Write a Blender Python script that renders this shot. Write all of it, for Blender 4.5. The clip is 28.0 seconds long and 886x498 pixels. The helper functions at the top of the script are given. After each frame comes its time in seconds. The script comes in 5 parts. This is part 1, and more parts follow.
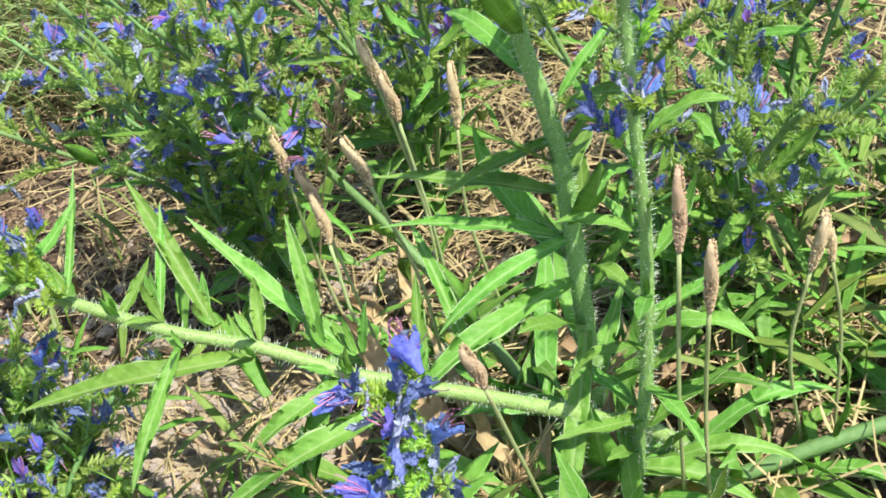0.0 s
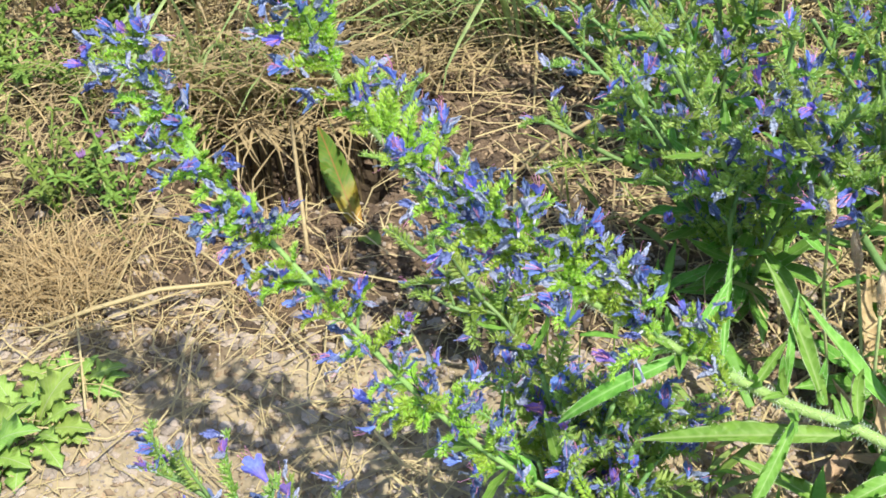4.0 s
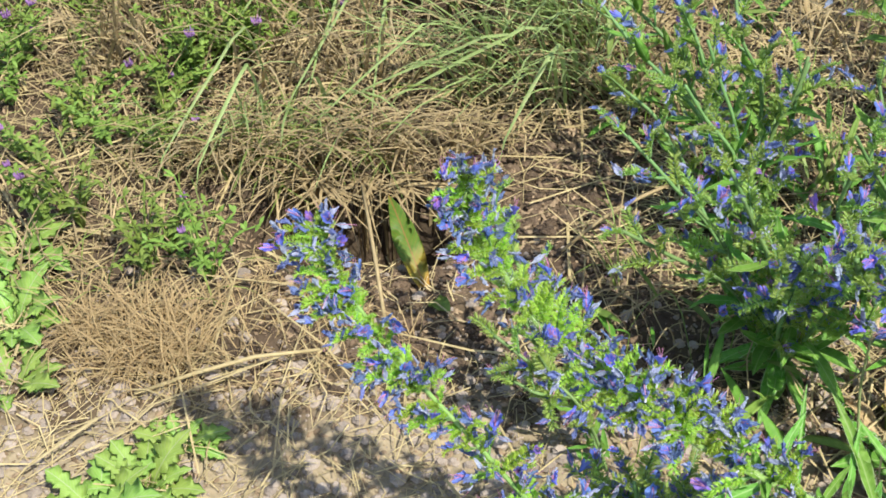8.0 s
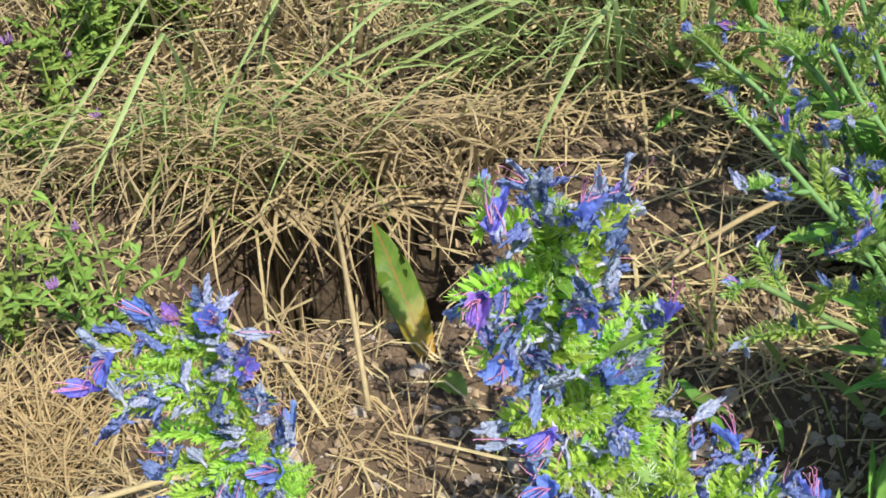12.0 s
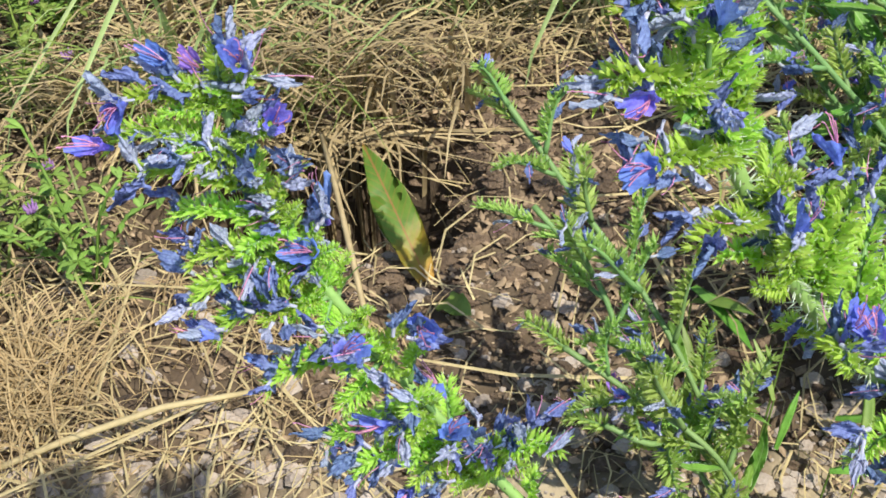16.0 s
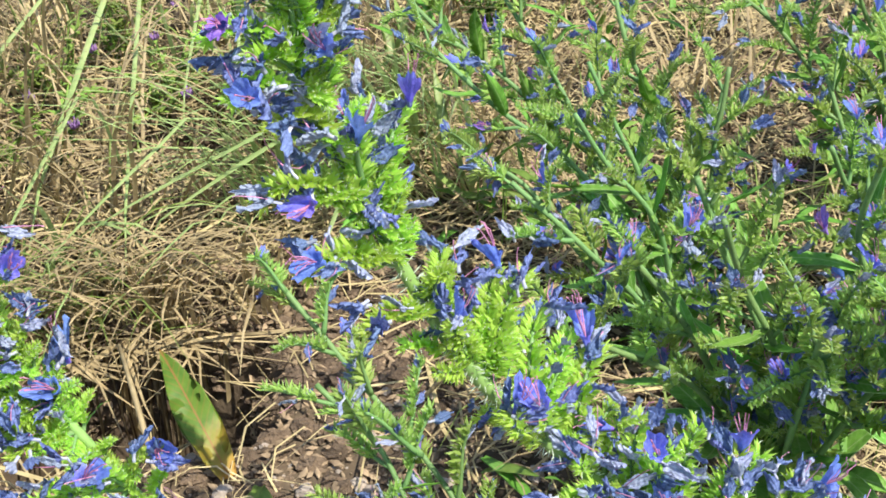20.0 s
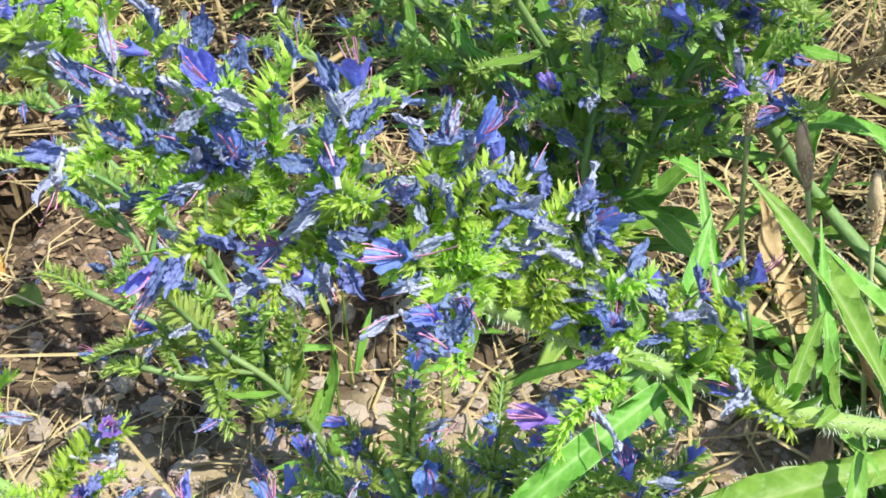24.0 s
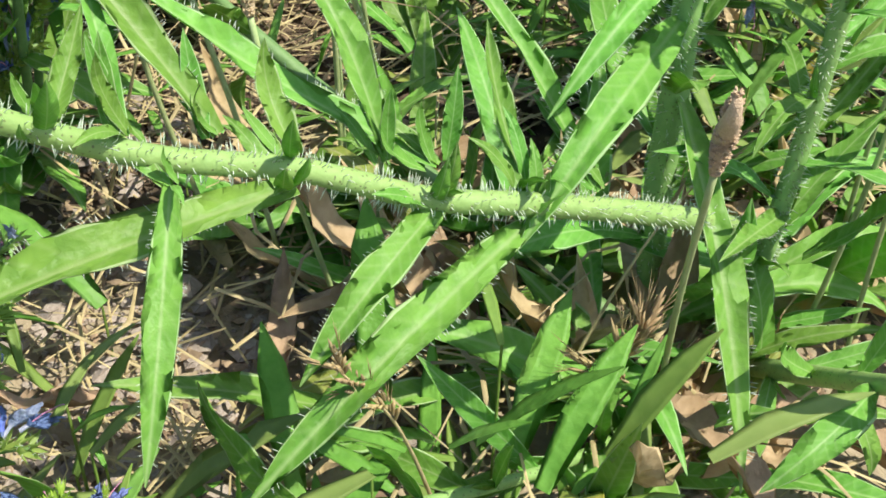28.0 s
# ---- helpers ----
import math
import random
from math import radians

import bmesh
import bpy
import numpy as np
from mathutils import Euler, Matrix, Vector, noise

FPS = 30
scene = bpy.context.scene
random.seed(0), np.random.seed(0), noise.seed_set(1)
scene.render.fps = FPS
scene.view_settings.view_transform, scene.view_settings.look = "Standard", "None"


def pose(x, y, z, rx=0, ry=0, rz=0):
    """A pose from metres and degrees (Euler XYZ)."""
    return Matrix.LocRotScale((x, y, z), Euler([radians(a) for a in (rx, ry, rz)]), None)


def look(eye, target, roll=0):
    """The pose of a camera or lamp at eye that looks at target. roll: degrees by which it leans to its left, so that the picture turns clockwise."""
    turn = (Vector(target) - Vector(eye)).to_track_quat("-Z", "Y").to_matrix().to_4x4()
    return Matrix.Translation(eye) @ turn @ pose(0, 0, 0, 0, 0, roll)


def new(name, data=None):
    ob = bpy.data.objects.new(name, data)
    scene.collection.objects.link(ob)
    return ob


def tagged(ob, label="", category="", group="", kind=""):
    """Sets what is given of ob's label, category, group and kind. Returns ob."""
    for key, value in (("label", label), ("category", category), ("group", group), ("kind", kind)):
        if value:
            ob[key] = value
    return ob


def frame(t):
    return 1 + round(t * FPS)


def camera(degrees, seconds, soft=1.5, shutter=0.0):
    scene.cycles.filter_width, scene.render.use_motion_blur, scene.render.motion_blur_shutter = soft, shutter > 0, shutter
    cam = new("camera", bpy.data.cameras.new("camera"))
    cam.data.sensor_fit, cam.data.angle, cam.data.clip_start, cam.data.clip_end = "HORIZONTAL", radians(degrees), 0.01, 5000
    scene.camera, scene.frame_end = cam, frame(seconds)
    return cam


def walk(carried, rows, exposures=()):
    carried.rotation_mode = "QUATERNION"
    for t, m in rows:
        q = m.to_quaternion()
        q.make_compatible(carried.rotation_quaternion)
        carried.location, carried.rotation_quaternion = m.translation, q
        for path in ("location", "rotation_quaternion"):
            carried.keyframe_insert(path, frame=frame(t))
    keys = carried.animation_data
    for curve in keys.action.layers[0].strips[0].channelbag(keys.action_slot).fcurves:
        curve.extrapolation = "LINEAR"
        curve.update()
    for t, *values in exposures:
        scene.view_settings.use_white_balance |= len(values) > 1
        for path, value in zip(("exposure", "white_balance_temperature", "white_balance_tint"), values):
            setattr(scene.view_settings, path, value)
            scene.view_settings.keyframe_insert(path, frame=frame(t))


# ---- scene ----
# The camera glides sideways over a roadside plant of viper's bugloss, goes close to its
# flower spikes, and then follows the leaning stem back to its leafy foot.
cam = camera(39.2, 28.0, soft=1.7)
PATH = [
    (0.0, 0.2785, 0.0657, 0.3830, 0.0684, 0.8156, -0.5746, -9.61),
    (0.5, 0.2615, 0.0750, 0.3789, 0.0425, 0.8187, -0.5726, -7.23),
    (1.0, 0.2502, 0.0744, 0.3848, 0.0059, 0.8166, -0.5772, -7.02),
    (1.5, 0.2319, 0.0643, 0.4016, -0.0156, 0.8123, -0.5830, -6.45),
    (2.0, 0.2060, 0.0544, 0.4248, -0.0333, 0.8051, -0.5922, -7.77),
    (2.5, 0.1621, 0.0302, 0.4329, -0.0195, 0.8145, -0.5799, -6.05),
    (3.0, 0.1243, 0.0394, 0.4593, -0.0119, 0.7902, -0.6127, -4.44),
    (3.5, 0.1114, 0.0651, 0.4841, -0.0267, 0.7606, -0.6486, -4.00),
    (4.0, 0.1026, 0.0991, 0.5110, -0.0396, 0.7241, -0.6886, -3.68),
    (4.5, 0.0951, 0.1117, 0.5342, -0.0480, 0.7002, -0.7124, -3.59),
    (6.5, 0.0523, 0.0928, 0.6148, -0.0214, 0.6734, -0.7390, -2.03),
    (7.0, 0.0440, 0.1040, 0.6289, -0.0106, 0.6686, -0.7436, -1.20),
    (7.5, 0.0399, 0.1086, 0.6308, -0.0077, 0.6738, -0.7389, -1.03),
    (8.0, 0.0344, 0.1097, 0.6264, -0.0022, 0.6834, -0.7301, -0.58),
    (8.5, 0.0358, 0.1335, 0.6050, -0.0000, 0.6871, -0.7265, -0.69),
    (9.0, 0.0322, 0.1697, 0.5724, 0.0125, 0.6876, -0.7260, -0.19),
    (9.5, 0.0281, 0.2047, 0.5514, 0.0178, 0.6749, -0.7377, -0.64),
    (10.0, 0.0234, 0.2297, 0.5308, 0.0246, 0.6679, -0.7438, -0.72),
    (10.5, 0.0257, 0.2507, 0.5108, 0.0082, 0.6668, -0.7452, -1.23),
    (11.0, 0.0242, 0.2761, 0.4893, 0.0093, 0.6671, -0.7449, -0.88),
    (11.5, 0.0231, 0.3008, 0.4663, 0.0219, 0.6685, -0.7434, 0.16),
    (13.5, 0.0527, 0.3174, 0.4096, -0.1111, 0.7412, -0.6620, -9.11),
    (14.0, 0.0435, 0.3112, 0.4087, -0.0501, 0.7403, -0.6704, -7.91),
    (14.5, 0.0382, 0.3112, 0.4096, -0.0079, 0.7303, -0.6831, -7.01),
    (15.0, 0.0302, 0.3059, 0.4037, 0.0136, 0.7240, -0.6897, -5.19),
    (15.5, 0.0201, 0.3035, 0.4045, 0.0187, 0.6933, -0.7204, -3.73),
    (16.0, 0.0123, 0.2952, 0.3983, 0.0289, 0.6947, -0.7188, -2.14),
    (16.5, 0.0167, 0.2889, 0.3964, 0.0283, 0.7125, -0.7011, -2.10),
    (17.0, 0.0281, 0.2880, 0.4068, 0.0374, 0.7541, -0.6557, -2.21),
    (17.5, 0.0247, 0.2855, 0.4192, 0.0820, 0.7942, -0.6021, -1.61),
    (18.0, 0.0135, 0.2800, 0.4212, 0.1186, 0.8122, -0.5712, -0.91),
    (18.5, 0.0173, 0.2713, 0.4207, 0.1392, 0.8168, -0.5599, -0.79),
    (19.0, 0.0226, 0.2655, 0.4173, 0.1559, 0.8130, -0.5610, -0.28),
    (19.5, 0.0234, 0.2607, 0.4101, 0.1712, 0.8056, -0.5671, 0.01),
    (20.0, 0.0287, 0.2604, 0.4015, 0.1746, 0.7962, -0.5792, -0.00),
    (20.5, 0.0315, 0.2619, 0.3914, 0.1773, 0.7879, -0.5897, -0.06),
    (22.5, 0.0703, 0.2713, 0.3554, 0.1660, 0.7418, -0.6498, -3.11),
    (23.0, 0.0784, 0.2715, 0.3474, 0.1859, 0.7332, -0.6541, -2.31),
    (23.5, 0.0824, 0.2733, 0.3447, 0.2063, 0.7139, -0.6692, -1.14),
    (24.0, 0.0878, 0.2673, 0.3417, 0.2085, 0.7041, -0.6788, -1.52),
    (24.5, 0.0915, 0.2643, 0.3378, 0.2147, 0.6881, -0.6931, -1.09),
    (25.0, 0.0957, 0.2616, 0.3318, 0.2224, 0.6807, -0.6980, -0.64),
    (25.5, 0.1012, 0.2631, 0.3269, 0.2308, 0.6685, -0.7069, -0.30),
    (26.0, 0.1101, 0.2585, 0.3172, 0.2412, 0.6779, -0.6944, -0.37),
    (26.5, 0.1222, 0.2634, 0.3122, 0.2821, 0.6470, -0.7084, 1.47),
    (27.0, 0.1318, 0.2602, 0.2977, 0.3392, 0.6330, -0.6959, 2.69),
    (27.5, 0.1528, 0.2494, 0.2812, 0.3576, 0.6223, -0.6963, 1.66),
    (28.0, 0.1552, 0.2421, 0.2599, 0.4548, 0.6044, -0.6541, 1.89),
]
walk(cam, [(t, look((x, y, z), (x + a, y + b, z + c), roll)) for t, x, y, z, a, b, c, roll in PATH],
     ((0, 0.68), (4, 0.64), (7, 0.50), (11, 0.50), (15, 0.42), (18, 0.56), (20.5, 0.72), (25, 0.72), (28, 0.56)))

# ---- world and sun ----
SUN_AZ, SUN_EL = radians(-50), radians(60)      # azimuth from +x towards +y
sky = bpy.data.worlds.new("sky")
scene.world = sky
sky.use_nodes = True
sky_nodes = sky.node_tree.nodes
tex = sky_nodes.new("ShaderNodeTexSky")
tex.sky_type, tex.sun_disc = "NISHITA", False
tex.sun_elevation, tex.sun_rotation = SUN_EL, radians(90) - SUN_AZ
sky_nodes["Background"].inputs[1].default_value = 0.15
sky.node_tree.links.new(tex.outputs[0], sky_nodes["Background"].inputs[0])
sun = new("sun", bpy.data.lights.new("sun", "SUN"))
sun.data.energy, sun.data.angle, sun.data.color = 4.8, radians(0.53), (1.0, 0.95, 0.86)
sun_from = Vector((math.cos(SUN_AZ) * math.cos(SUN_EL), math.sin(SUN_AZ) * math.cos(SUN_EL), math.sin(SUN_EL)))
sun.matrix_world = look(sun_from * 5, (0, 0, 0))


# ---- materials ----
def material(name, low, high, rough=0.6, scale=60.0, bump=0.15, clear=0.0, rib=None, spots=None, vary=0.25, spec=0.4, second=None, streak=0.0, sand=None):
    """Surface with colour between low and high at two noise scales; clear: share of light let through;
    rib: colour of a leaf's midrib; streak: strength of fine lengthwise veins; spots: colour of fine dark specks; second: a colour in broad patches;
    sand: low and high colour of one pale sandy place."""
    m = bpy.data.materials.new(name)
    m.use_nodes = True
    n, l = m.node_tree.nodes, m.node_tree.links
    bsdf, out = n["Principled BSDF"], n["Material Output"]
    tc = n.new("ShaderNodeTexCoord")
    geo = n.new("ShaderNodeNewGeometry")
    big, fine = n.new("ShaderNodeTexNoise"), n.new("ShaderNodeTexNoise")
    big.inputs["Scale"].default_value, fine.inputs["Scale"].default_value = scale * 0.2, scale * 3
    big.inputs["Detail"].default_value, fine.inputs["Detail"].default_value = 3, 4
    for tx in (big, fine):
        l.new(geo.outputs["Position"], tx.inputs["Vector"])
    ramp = n.new("ShaderNodeValToRGB")
    ramp.color_ramp.elements[0].color, ramp.color_ramp.elements[1].color = (*low, 1), (*high, 1)
    ramp.color_ramp.elements[0].position, ramp.color_ramp.elements[1].position = 0.3, 0.7
    add = n.new("ShaderNodeMath")
    add.operation = "MULTIPLY_ADD"
    add.inputs[1].default_value = 0.5
    half = n.new("ShaderNodeMath")
    half.operation = "MULTIPLY"
    half.inputs[1].default_value = 0.5
    l.new(fine.outputs[0], half.inputs[0])
    l.new(big.outputs[0], add.inputs[0])
    l.new(half.outputs[0], add.inputs[2])
    l.new(add.outputs[0], ramp.inputs[0])
    colour = ramp.outputs[0]

    def mixed(a, b, fac):
        mx = n.new("ShaderNodeMix")
        mx.data_type = "RGBA"
        if isinstance(b, tuple):
            mx.inputs[7].default_value = (*b, 1)
        else:
            l.new(b, mx.inputs[7])
        l.new(a, mx.inputs[6])
        if isinstance(fac, float):
            mx.inputs[0].default_value = fac
        else:
            l.new(fac, mx.inputs[0])
        return mx.outputs[2]

    def maths(op, a, b):
        mt = n.new("ShaderNodeMath")
        mt.operation, mt.use_clamp = op, op in ("SUBTRACT", "MULTIPLY", "DIVIDE")
        for i, v in enumerate((a, b)):
            if isinstance(v, (int, float)):
                mt.inputs[i].default_value = v
            else:
                l.new(v, mt.inputs[i])
        return mt.outputs[0]

    if second:
        patch = n.new("ShaderNodeTexNoise")
        patch.inputs["Scale"].default_value = scale * 0.35
        patch.inputs["Detail"].default_value = 5
        l.new(geo.outputs["Position"], patch.inputs["Vector"])
        pr = n.new("ShaderNodeValToRGB")
        pr.color_ramp.elements[0].position, pr.color_ramp.elements[1].position = 0.5, 0.66
        l.new(patch.outputs[0], pr.inputs[0])
        colour = mixed(colour, second, pr.outputs[0])
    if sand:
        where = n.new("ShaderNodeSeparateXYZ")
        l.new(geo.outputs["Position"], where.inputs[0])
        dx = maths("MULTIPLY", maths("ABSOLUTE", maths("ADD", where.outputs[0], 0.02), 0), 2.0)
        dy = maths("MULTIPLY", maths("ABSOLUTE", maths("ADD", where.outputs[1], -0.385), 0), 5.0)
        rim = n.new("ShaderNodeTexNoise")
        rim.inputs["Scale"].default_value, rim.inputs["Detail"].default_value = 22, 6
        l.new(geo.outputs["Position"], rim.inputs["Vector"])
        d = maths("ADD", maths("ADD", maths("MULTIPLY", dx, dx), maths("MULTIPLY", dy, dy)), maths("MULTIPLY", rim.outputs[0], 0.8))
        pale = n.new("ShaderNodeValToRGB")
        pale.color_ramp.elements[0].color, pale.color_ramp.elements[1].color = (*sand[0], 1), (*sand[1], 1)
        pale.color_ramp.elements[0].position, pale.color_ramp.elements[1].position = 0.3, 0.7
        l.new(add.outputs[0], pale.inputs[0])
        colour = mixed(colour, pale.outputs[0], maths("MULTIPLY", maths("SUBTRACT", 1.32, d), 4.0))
    if rib:
        sep = n.new("ShaderNodeSeparateXYZ")
        l.new(tc.outputs["Object"], sep.inputs[0])
        side = maths("ABSOLUTE", sep.outputs[1], 0)
        colour = mixed(colour, rib, maths("MULTIPLY", maths("SUBTRACT", 1.0, maths("MULTIPLY", side, 110.0)), 0.9))
        bands = maths("SINE", maths("ADD", maths("MULTIPLY_ADD", side, -130.0), 0.0), 0)
        slant = [x for x in n if x.type == "MATH" and x.operation == "MULTIPLY_ADD" and x is not add][-1]
        slant.use_clamp = False
        along = n.new("ShaderNodeMath")
        along.operation = "MULTIPLY"
        along.inputs[1].default_value = 95.0
        l.new(sep.outputs[0], along.inputs[0])
        l.new(along.outputs[0], slant.inputs[2])
        vein = maths("MULTIPLY", maths("ADD", bands, 1.0), 0.5)
        colour = mixed(colour, rib, maths("MULTIPLY", maths("POWER", vein, 6.0), 0.22))
    if spots:
        vor = n.new("ShaderNodeTexVoronoi")
        vor.inputs["Scale"].default_value = 800
        l.new(geo.outputs["Position"], vor.inputs["Vector"])
        colour = mixed(colour, spots, maths("LESS_THAN", vor.outputs["Distance"], 0.19))
    if streak:
        mp = n.new("ShaderNodeMapping")
        mp.inputs["Scale"].default_value = (1.0, 1.0, 0.12)
        l.new(tc.outputs["Object"], mp.inputs["Vector"])
        veins = n.new("ShaderNodeTexNoise")
        veins.inputs["Scale"].default_value, veins.inputs["Detail"].default_value = 1500, 3
        l.new(mp.outputs[0], veins.inputs["Vector"])
        shade = n.new("ShaderNodeValToRGB")
        shade.color_ramp.elements[0].position, shade.color_ramp.elements[1].position = 0.38, 0.62
        shade.color_ramp.elements[0].color = (1 - streak, 1 - streak, 1 - streak * 0.7, 1)
        l.new(veins.outputs[0], shade.inputs[0])
        mul = n.new("ShaderNodeMix")
        mul.data_type, mul.blend_type = "RGBA", "MULTIPLY"
        mul.inputs[0].default_value = 1.0
        l.new(colour, mul.inputs[6])
        l.new(shade.outputs[0], mul.inputs[7])
        colour = mul.outputs[2]
    info = n.new("ShaderNodeObjectInfo")
    isle = maths("ADD", info.outputs["Random"], geo.outputs["Random Per Island"])
    hsv = n.new("ShaderNodeHueSaturation")
    l.new(colour, hsv.inputs["Color"])
    l.new(maths("ADD", maths("MULTIPLY_ADD", isle, vary), 1.0 - vary), hsv.inputs["Value"])
    value = [x for x in n if x.type == "MATH" and x.operation == "MULTIPLY_ADD" and x is not add][-1]
    value.inputs[2].default_value = 0.0
    hue = n.new("ShaderNodeMath")
    hue.operation = "MULTIPLY_ADD"
    hue.inputs[1].default_value, hue.inputs[2].default_value = 0.03, 0.485
    l.new(info.outputs["Random"], hue.inputs[0])
    l.new(hue.outputs[0], hsv.inputs["Hue"])
    l.new(hsv.outputs[0], bsdf.inputs["Base Color"])
    bsdf.inputs["Roughness"].default_value = rough
    bsdf.inputs["Specular IOR Level"].default_value = spec
    bmp = n.new("ShaderNodeBump")
    bmp.inputs["Strength"].default_value, bmp.inputs["Distance"].default_value = bump, 0.002
    if rib:
        l.new(maths("ADD", maths("MULTIPLY", vein, -0.8), fine.outputs[0]), bmp.inputs["Height"])
    else:
        l.new(fine.outputs[0], bmp.inputs["Height"])
    l.new(bmp.outputs[0], bsdf.inputs["Normal"])
    if clear:
        tr = n.new("ShaderNodeBsdfTranslucent")
        l.new(hsv.outputs[0], tr.inputs["Color"])
        mix = n.new("ShaderNodeMixShader")
        mix.inputs[0].default_value = clear
        l.new(bsdf.outputs[0], mix.inputs[1])
        l.new(tr.outputs[0], mix.inputs[2])
        l.new(mix.outputs[0], out.inputs["Surface"])
    return m


LEAF = material("leaf_green", (0.13, 0.325, 0.042), (0.28, 0.54, 0.095), 0.45, 90, 0.4, 0.45, rib=(0.38, 0.56, 0.20), spec=0.25)
LEAF_EDGE = material("leaf_edge_pale", (0.34, 0.52, 0.18), (0.50, 0.68, 0.32), 0.5, 90, 0.2, 0.4)
LEAF_OLD = material("leaf_yellowing", (0.22, 0.32, 0.05), (0.42, 0.44, 0.10), 0.55, 260, 0.3, 0.4, rib=(0.46, 0.47, 0.22), second=(0.50, 0.36, 0.08))
LEAF_DEAD = material("leaf_dead", (0.33, 0.225, 0.11), (0.58, 0.44, 0.26), 0.8, 80, 0.4, 0.2)
STEM = material("stem_green", (0.165, 0.31, 0.078), (0.27, 0.425, 0.13), 0.55, 120, 0.2, 0.0, spots=(0.12, 0.155, 0.055), vary=0.1)
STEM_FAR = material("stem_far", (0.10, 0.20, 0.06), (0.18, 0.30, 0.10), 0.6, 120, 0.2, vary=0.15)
HAIR = material("hair_white", (0.6, 0.68, 0.5), (0.8, 0.85, 0.72), 0.5, 50, 0.0, 0.4)
CALYX = material("calyx_green", (0.40, 0.65, 0.07), (0.62, 0.84, 0.18), 0.5, 150, 0.1, 0.55)
CALYX_DEEP = material("calyx_deep_green", (0.29, 0.46, 0.085), (0.48, 0.64, 0.18), 0.5, 150, 0.1, 0.5)
PETAL = material("petal_violet_blue", (0.125, 0.20, 0.76), (0.30, 0.41, 0.94), 0.55, 200, 0.4, 0.4, second=(0.25, 0.21, 0.80), streak=0.25)
PETAL_PINK = material("petal_purple", (0.27, 0.17, 0.70), (0.48, 0.29, 0.82), 0.55, 200, 0.4, 0.4, streak=0.25)
WILT = material("petal_withered_blue", (0.115, 0.165, 0.38), (0.27, 0.36, 0.64), 0.7, 300, 0.6, 0.3, streak=0.4)
WILT_PALE = material("petal_withered_pale", (0.30, 0.36, 0.54), (0.56, 0.61, 0.74), 0.7, 300, 0.6, 0.3, streak=0.3)
TUBE = material("petal_tube_white", (0.40, 0.43, 0.55), (0.66, 0.66, 0.72), 0.6, 200, 0.2, 0.3, streak=0.3)
STAMEN = material("stamen_pink", (0.60, 0.22, 0.40), (0.78, 0.38, 0.55), 0.5, 100, 0.0, 0.2)
STRAW = material("straw", (0.27, 0.20, 0.095), (0.51, 0.41, 0.22), 0.65, 60, 0.2, 0.15, vary=0.5)
STRAW_FINE = material("dry_grass_fine", (0.34, 0.25, 0.11), (0.54, 0.42, 0.21), 0.7, 60, 0.1, 0.25, vary=0.3)
DEBRIS = material("plant_debris", (0.11, 0.072, 0.040), (0.44, 0.33, 0.20), 0.85, 90, 0.4, 0.05, vary=0.6)
GRASS = material("grass_green", (0.17, 0.26, 0.05), (0.33, 0.41, 0.12), 0.45, 50, 0.1, 0.4, vary=0.3)
GRASS_PALE = material("grass_pale", (0.25, 0.36, 0.11), (0.44, 0.53, 0.22), 0.45, 50, 0.1, 0.35, vary=0.2)
WEED = material("weed_green", (0.17, 0.29, 0.045), (0.33, 0.46, 0.10), 0.55, 80, 0.1, 0.42, vary=0.35)
BROAD_LEAF = material("broad_leaf_green", (0.18, 0.35, 0.05), (0.36, 0.53, 0.11), 0.6, 60, 0.3, 0.35, rib=(0.45, 0.5, 0.3))
WEED_PURPLE = material("weed_flower", (0.27, 0.13, 0.34), (0.42, 0.24, 0.50), 0.6, 80, 0.1, 0.3)
SPIKE = material("plantain_spike", (0.48, 0.35, 0.19), (0.74, 0.58, 0.37), 0.85, 900, 0.6, vary=0.2)
STALK = material("plantain_stalk", (0.24, 0.32, 0.11), (0.38, 0.44, 0.20), 0.6, 100, 0.2)
STONE = material("pebble", (0.27, 0.225, 0.165), (0.47, 0.41, 0.33), 0.85, 300, 0.3, vary=0.4)
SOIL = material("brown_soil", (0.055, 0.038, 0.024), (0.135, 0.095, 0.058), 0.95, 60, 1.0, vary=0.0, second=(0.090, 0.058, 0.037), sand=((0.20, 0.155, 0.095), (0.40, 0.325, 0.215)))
CLOD = material("soil_clod", (0.075, 0.053, 0.032), (0.23, 0.172, 0.105), 0.95, 200, 1.0, vary=0.6)
DOCK = material("dock_red_green", (0.07, 0.19, 0.02), (0.20, 0.34, 0.04), 0.5, 60, 0.2, 0.45, rib=(0.45, 0.20, 0.06), second=(0.68, 0.38, 0.05))


